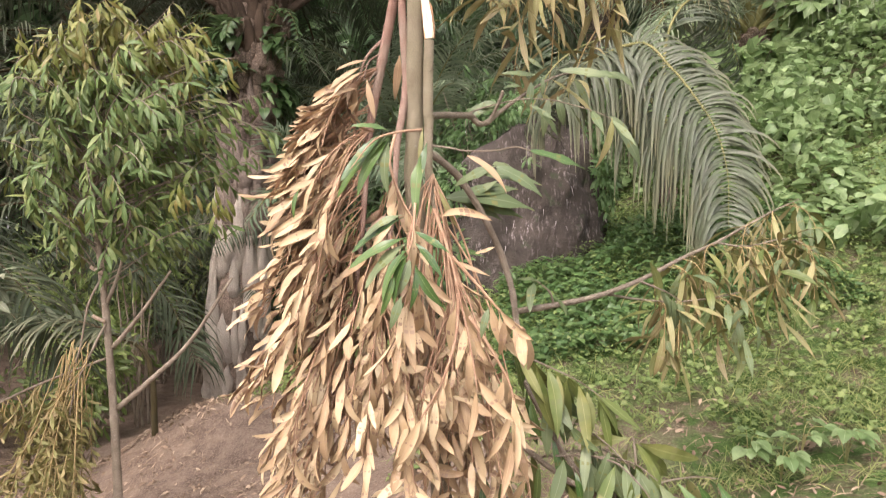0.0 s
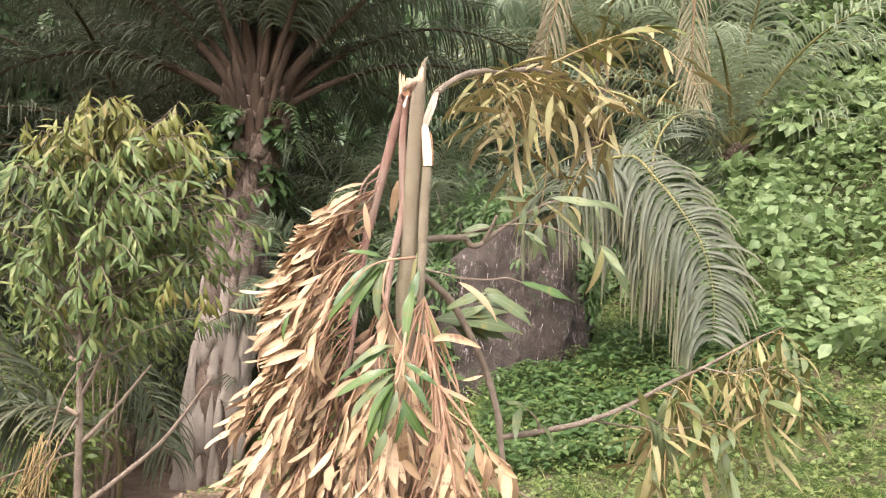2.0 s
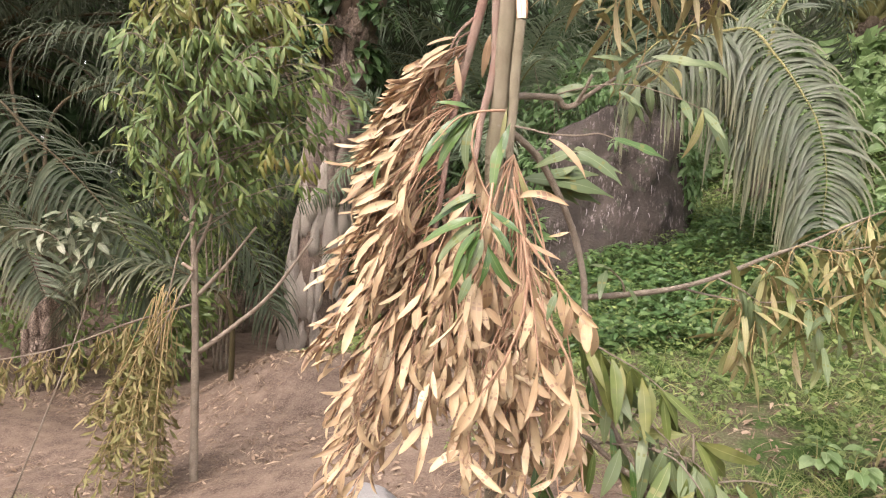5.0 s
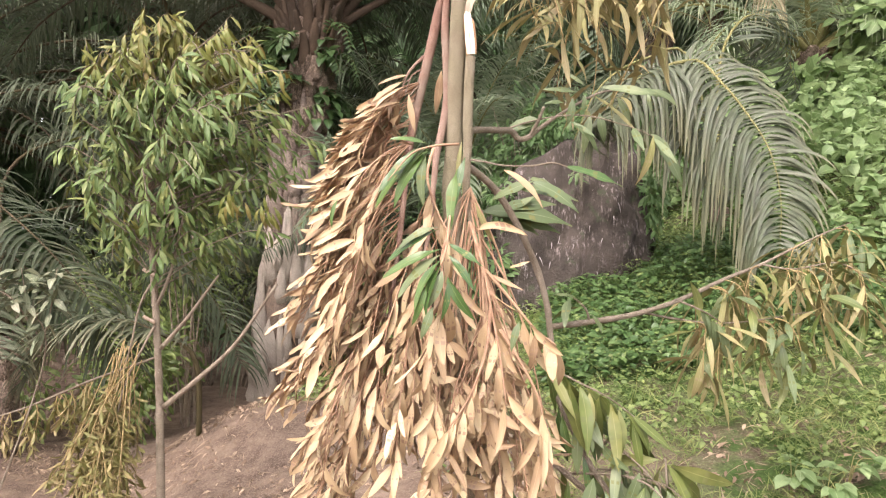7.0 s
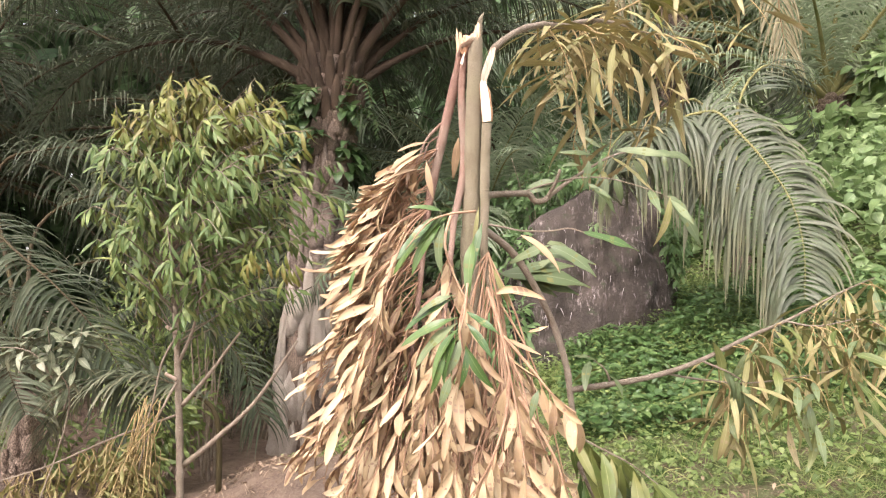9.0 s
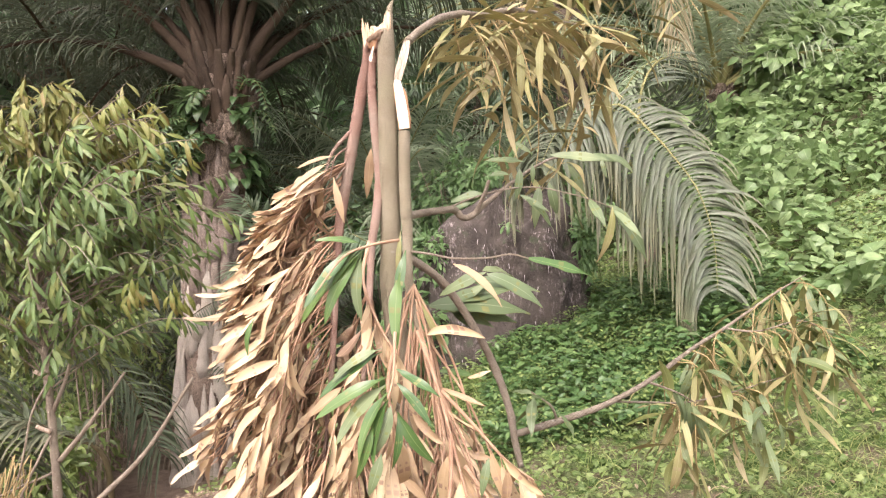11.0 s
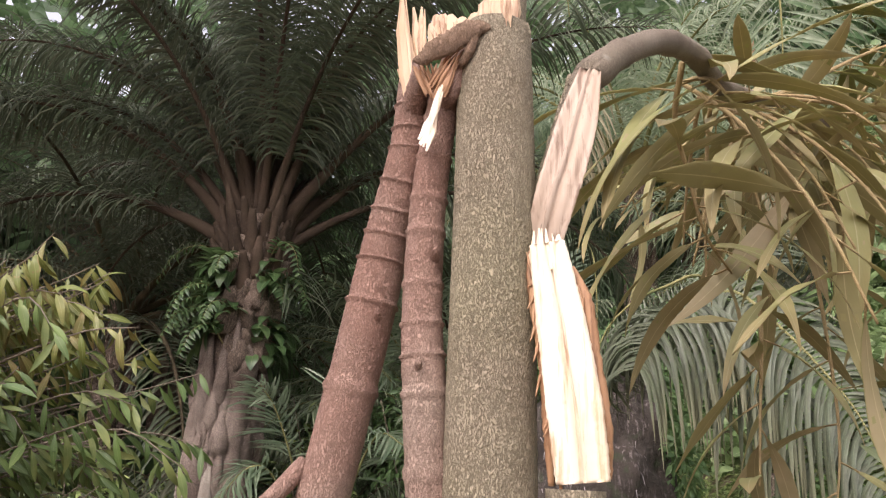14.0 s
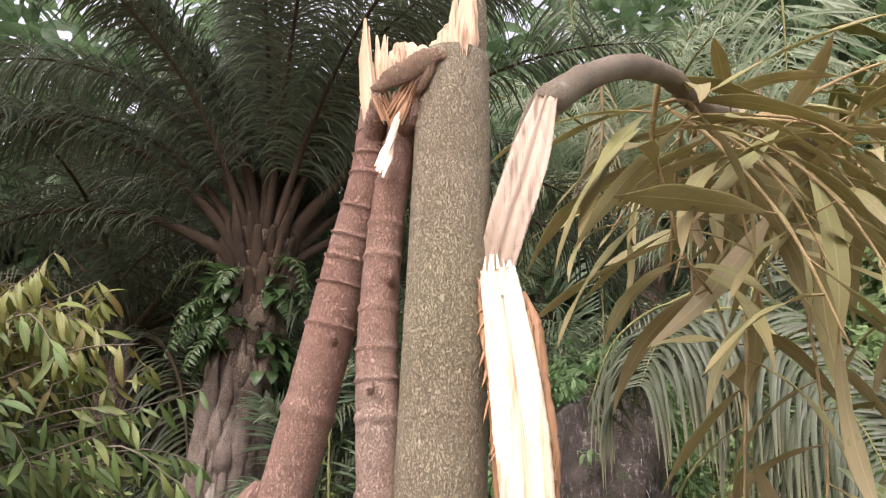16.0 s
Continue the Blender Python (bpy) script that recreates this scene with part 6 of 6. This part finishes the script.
shrub = thing("shrub", "small shrub with greyish green leaves on thin stems", "shrub")
sh = Bag()
for pts in [[(-3.2, 3.3, -0.5), (-2.719, 3.300, 0.822), (-2.795, 3.250, 1.172), (-2.804, 3.200, 1.397)], [(-2.751, 3.280, 0.998), (-2.896, 3.200, 1.235), (-3.135, 3.150, 1.268)], [(-2.742, 3.300, 0.891), (-2.637, 3.250, 1.185), (-2.570, 3.200, 1.398)]]:
    twig(sh, pts, 0.006, 0.002, 6, 16)
    dress(pts, shrub, leaf_meshes("grey_leaf", [M_GREY, M_GREY], ((0.09, 0.13), (0.03, 0.042)), 3), 38, 0.4, 0.4, 0.4, (1.0, 1.3))
part("stem", sh, M_GREYTWIG, shrub)


# ---- cover of the ground ----
LOBES = [leaf(1.0, w, f, d, c, 3, True, 0.8) for w, f, d, c in ((0.75, 0.2, 0.3, 0.05), (0.85, 0.35, 0.5, -0.05), (0.65, 0.1, 0.2, 0.1))]
NARROW = [leaf(1.0, w, f, d, c, 3, True, 0.9) for w, f, d, c in ((0.34, 0.25, 0.3, 0.05), (0.4, 0.35, 0.5, -0.05), (0.3, 0.1, 0.2, 0.1))]
BLADES = [leaf(1.0, w, 0.5, d, c, 3, True, 0.6, 0, 0) for w, d, c in ((0.04, 0.5, 0.1), (0.05, 0.8, -0.1), (0.035, 0.25, 0.05))]


def bumpy(x, y, scale, seed):
    return noise.noise((x * scale, y * scale, seed))


def strew(bag, count, area, tpls, size, rise, tilt, keep=None, slot=0, seed=0.0):
    """Leaves over the ground: rise gives the heap's height at (x, y)."""
    for k in range(count):
        x, y = rnd(*area[0]), rnd(*area[1])
        if keep and not keep(x, y):
            continue
        h = rise(x, y)
        z = float(ground_z(np.float64(x), np.float64(y))) + h
        a = rnd(0, 6.283)
        way = np.array([math.cos(a), math.sin(a), rnd(*tilt)])
        up = np.array([rnd(-0.5, 0.5), rnd(-1.0, 0.2), 1.0])
        bag.add(tpls[k % len(tpls)], frame_of((x, y, z), way, up, rnd(*size)), slot)


def inside(x, y):
    """Where green growth covers the soil."""
    bare = ((x - 2.0) / 0.75) ** 2 + ((y - 3.35) / 0.35) ** 2 + 1.2 * bumpy(x, y, 2.5, 6) < 0.8
    if y < 4.4 and bumpy(x, y, 3.1, 21) + 0.25 * (y - 3.6) < -0.02:
        return False
    if y < 3.2 + 0.35 * bumpy(x, y, 1.6, 31):
        return False
    return not bare and 0.62 * x + 0.42 * (y - 4.6) + 1.1 * bumpy(x, y, 0.9, 2) > 0.05


vines = Bag()
strew(vines, 34000, ((1.9, 13), (5.8, 18)), LOBES, (0.09, 0.21), lambda x, y: rnd(0.0, 1.0) ** 0.5 * max(0.08, 0.7 + 2.4 * bumpy(x, y, 0.5, 7)) * min(1, max(0.15, (x - 1.9 + (y - 6) * 0.25) / 2.0)), (-0.7, 0.5), lambda x, y: x + 0.35 * (y - 6) + 0.9 * bumpy(x, y, 0.8, 12) > 3.7)
tagged(new("vines", vines.mesh("vines", [M_VINE])), "rampant light green broad-leaved vines over the slope", "vines", kind="stuff")
cover = Bag()
strew(cover, 62000, ((-0.5, 8.0), (2.9, 10.0)), NARROW + LOBES[:2], (0.026, 0.064), lambda x, y: rnd(0, 1) * (0.1 + 0.3 * max(0, bumpy(x, y, 1.3, 5) + 0.25)) * min(1, max(0.2, (y - 2.6) / 2.5)), (-0.3, 0.7), inside)
strew(cover, 14000, ((0.2, 3.2), (5.4, 9.0)), NARROW + LOBES[:1], (0.06, 0.12), lambda x, y: rnd(0, 1) * (0.14 + 0.4 * max(0, bumpy(x, y, 1.1, 9) + 0.3)), (-0.3, 0.7), None, 1)
strew(cover, 9000, ((-3, 2.5), (7.0, 11)), NARROW, (0.05, 0.1), lambda x, y: rnd(0, 1) * (0.15 + 0.3 * max(0, bumpy(x, y, 1.1, 9) + 0.3)), (-0.3, 0.7))
tagged(new("ground_cover", cover.mesh("ground_cover", [M_COVER, M_DEEP])), "low bright green weeds covering the slope", "weeds", kind="stuff")
grass = Bag()
strew(grass, 9000, ((-0.6, 6), (2.6, 8)), BLADES, (0.08, 0.24), lambda x, y: 0.0, (0.5, 2.5), inside)
strew(grass, 9000, ((0.3, 4.2), (3.1, 4.6)), BLADES, (0.06, 0.2), lambda x, y: 0.0, (0.4, 2.2), lambda x, y: bumpy(x, y, 1.7, 13) > -0.15 and y > 3.25 + 0.3 * bumpy(x, y, 1.6, 31))
strew(grass, 5000, ((-5, 6), (-5, 1.6)), BLADES, (0.06, 0.18), lambda x, y: 0.0, (0.5, 2.5), lambda x, y: bumpy(x, y, 1.2, 3) > 0.05)
strew(grass, 6500, ((-4.5, -2.4), (2.4, 3.6)), BLADES, (0.05, 0.14), lambda x, y: 0.0, (0.5, 2.5), lambda x, y: bumpy(x, y, 1.2, 3) > -0.1)
tagged(new("grass", grass.mesh("grass", [M_GRASS])), "thin tufts of yellowish green grass", "grass", kind="stuff")
litter = Bag()
strew(litter, 5000, ((-6, 5), (-5, 0.8)), NARROW, (0.03, 0.13), lambda x, y: rnd(0.0, 0.025), (-0.12, 0.12))
strew(litter, 9000, ((-6, 3.5), (0.8, 6.8)), NARROW, (0.02, 0.09), lambda x, y: rnd(0.0, 0.025), (-0.12, 0.12), lambda x, y: not inside(x, y) or rnd(0, 1) < 0.15)
strew(litter, 5000, ((-5, 1.5), (2.2, 6.8)), NARROW, (0.012, 0.05), lambda x, y: rnd(0.0, 0.03), (-0.4, 0.4), lambda x, y: not inside(x, y))
strew(litter, 15000, ((-6, 3.5), (0.8, 6.8)), BLADES, (0.07, 0.25), lambda x, y: rnd(0.0, 0.02), (-0.1, 0.15), lambda x, y: not inside(x, y) or rnd(0, 1) < 0.1)
tagged(new("leaf_litter", litter.mesh("leaf_litter", [M_STRAW])), "dry fallen leaves and straw on brown soil", "leaf litter", kind="stuff")


def bush(x, y, z, rx, ry, rz, count, tpls, size, material, label, name="bush", stems=7):
    """A loose heap of leaves on stems, uneven in outline."""
    ob = thing(name, label, "bush", "bushes of the grove")
    bag = Bag()
    for k in range(count):
        d = unit(RNG.normal(0, 1, 3))
        lumpy = 0.72 + 0.55 * noise.noise(Vector(d * 2.3) + Vector((x, y, z)))
        r = lumpy * rnd(0.55, 1.0)
        p = np.array([x, y, z]) + d * np.array([rx, ry, rz]) * r
        way = unit(d + np.array([0, 0, -0.35]) + RNG.normal(0, 0.5, 3))
        bag.add(tpls[k % len(tpls)], frame_of(p, way, np.array([0, -0.5, 1.0]) + RNG.normal(0, 0.4, 3), rnd(*size)))
    tagged(part("leaves", bag, material, ob), kind="stuff")
    g = float(ground_z(np.float64(x), np.float64(y)))
    for k in range(stems):
        tip = np.array([x + rnd(-0.7, 0.7) * rx, y + rnd(-0.7, 0.7) * ry, z + rnd(0, 0.7) * rz])
        foot_at = np.array([x + rnd(-0.2, 0.2), y + rnd(-0.2, 0.2), g - 0.1])
        part("stem", solo(tube([foot_at, foot_at * 0.5 + tip * 0.5 + RNG.normal(0, 0.08, 3), tip], [0.02, 0.012, 0.006], 10, 6)), M_GREYTWIG, ob)
    return ob


for x, y, z, rx, ry, rz, n in [(0.1, 10.8, 3.1, 1.3, 0.9, 1.3, 1500), (-1.3, 11.5, 2.6, 1.1, 0.9, 1.5, 1200), (1.5, 11.2, 3.3, 1.0, 0.8, 1.2, 1100), (-0.6, 8.6, 1.2, 0.7, 0.6, 0.8, 700), (-2.6, 12.5, 1.9, 1.4, 1.0, 1.8, 1100), (2.6, 12.5, 3.9, 1.3, 1.0, 1.2, 1000)]:
    bush(x, y, z, rx, ry, rz, n, NARROW, (0.12, 0.22), M_BUSH, "dense dark green bush with pointed leaves")
for x, y, z, rx, ry, rz, n in [(-1.5, 6.6, 0.7, 0.5, 0.5, 0.8, 350), (-5.4, 8.6, 0.4, 1.3, 0.9, 1.2, 900), (-4.6, 7.3, 0.1, 0.8, 0.6, 0.7, 500), (-6.8, 6.0, -0.1, 0.9, 0.8, 0.9, 500), (-4.9, 8.5, 0.1, 0.7, 0.6, 1.0, 450), (-7.6, 7.8, 0.2, 1.3, 0.9, 1.4, 700), (-4.3, 7.9, 1.6, 0.9, 0.5, 1.2, 620), (-4.7, 10.6, 1.0, 1.0, 0.6, 1.5, 700), (-2.7, 10.5, 1.5, 0.8, 0.5, 1.6, 600), (-6.2, 9.5, 0.8, 1.5, 0.8, 1.6, 900), (-4.6, 7.0, -0.2, 0.8, 0.4, 0.7, 420), (-6.0, 7.0, -0.3, 0.9, 0.5, 0.8, 420), (-6.2, 4.6, -0.5, 0.6, 0.5, 0.7, 350)]:
    bush(x, y, z, rx, ry, rz, n, NARROW, (0.1, 0.18), M_COVER, "low green undergrowth with narrow leaves")
for x, y, z, rx, ry, rz, n in [(4.5, 12.5, 3.6, 1.5, 1.0, 1.0, 700), (6.5, 13.0, 4.8, 1.8, 1.0, 1.3, 900), (9.0, 14.5, 6.0, 2.2, 1.2, 1.6, 1100), (3.6, 13.2, 5.2, 1.3, 0.9, 1.6, 800), (5.2, 15.5, 5.2, 2.0, 1.0, 3.4, 1500), (7.6, 14.8, 5.2, 1.6, 1.0, 3.0, 1200), (11.5, 15, 6.8, 2.5, 1.5, 2.2, 1200), (8, 18, 7.5, 3, 1.5, 2.5, 1300)]:
    bush(x, y, float(ground_z(np.float64(x), np.float64(y))) + 0.4 * rz, rx, ry, rz, n, LOBES, (0.2, 0.4), M_VINE, "vine-covered bush with pale broad leaves")
for x, y, z, rx, ry, rz, n in [(0.95, 8.85, 3.46, 0.5, 0.4, 0.22, 320), (-0.35, 8.6, 2.2, 0.3, 0.3, 0.45, 300), (1.55, 8.8, 2.3, 0.25, 0.3, 0.6, 280), (0.3, 8.85, 3.2, 0.4, 0.35, 0.2, 240), (0.55, 8.36, 2.5, 0.12, 0.06, 0.1, 14)]:
    bush(x, y, z, rx, ry, rz, n, NARROW, (0.08, 0.16), M_BUSH, "small dark plants rooted on top of the bank", "bank_plant", 0)
STAR = [leaf(rnd(0.1, 0.15), rnd(0.06, 0.085), 0.25, rnd(0.2, 0.6), 0, 5, True, 0.8) for _ in range(3)]
for x, y in [(1.6, 3.55), (1.72, 3.4), (1.9, 3.6), (2.1, 3.5)]:
    weed = thing("weed", "low weed with broad pale green lobed leaves", "weed", "weeds on the slope")
    g = float(ground_z(np.float64(x), np.float64(y)))
    for k in range(7):
        a, r = rnd(0, 6.28), rnd(0.03, 0.13)
        p = np.array([x + r * math.cos(a), y + r * math.sin(a), g + rnd(0.08, 0.2)])
        bag = solo(tube([(x, y, g - 0.02), (x + 0.4 * r * math.cos(a), y + 0.4 * r * math.sin(a), p[2] - 0.02), p], [0.003, 0.0025, 0.002], 6, 5, slot=1))
        for lobe in (-0.9, 0, 0.9):
            bag.add(STAR[k % 3], frame_of(p, (math.cos(a + lobe), math.sin(a + lobe), 0.15), (0, -0.3, 1), 1.0 if lobe == 0 else 0.75))
        part("leaf", bag, [M_VINE, M_RIB], weed)

woods = Bag()
for k in range(40000):
    a = rnd(-1.25, 1.2)
    r = rnd(17, 34)
    x, y = r * math.sin(a), r * math.cos(a)
    h = 15 + 4 * bumpy(x, y, 0.25, 1)
    z = rnd(0, 1) * h + float(ground_z(np.float64(x), np.float64(y))) * 0.9
    bag_way = unit(RNG.normal(0, 1, 3) + np.array([0, -0.5, -0.6]))
    woods.add(NARROW[k % 3], frame_of((x, y, z), bag_way, RNG.normal(0, 1, 3) + np.array([0, -1, 0.6]), rnd(0.7, 1.4)))
tagged(new("far_woods", woods.mesh("far_woods", [M_WOODS])), "dark green woods behind the palms", "woods", kind="stuff")
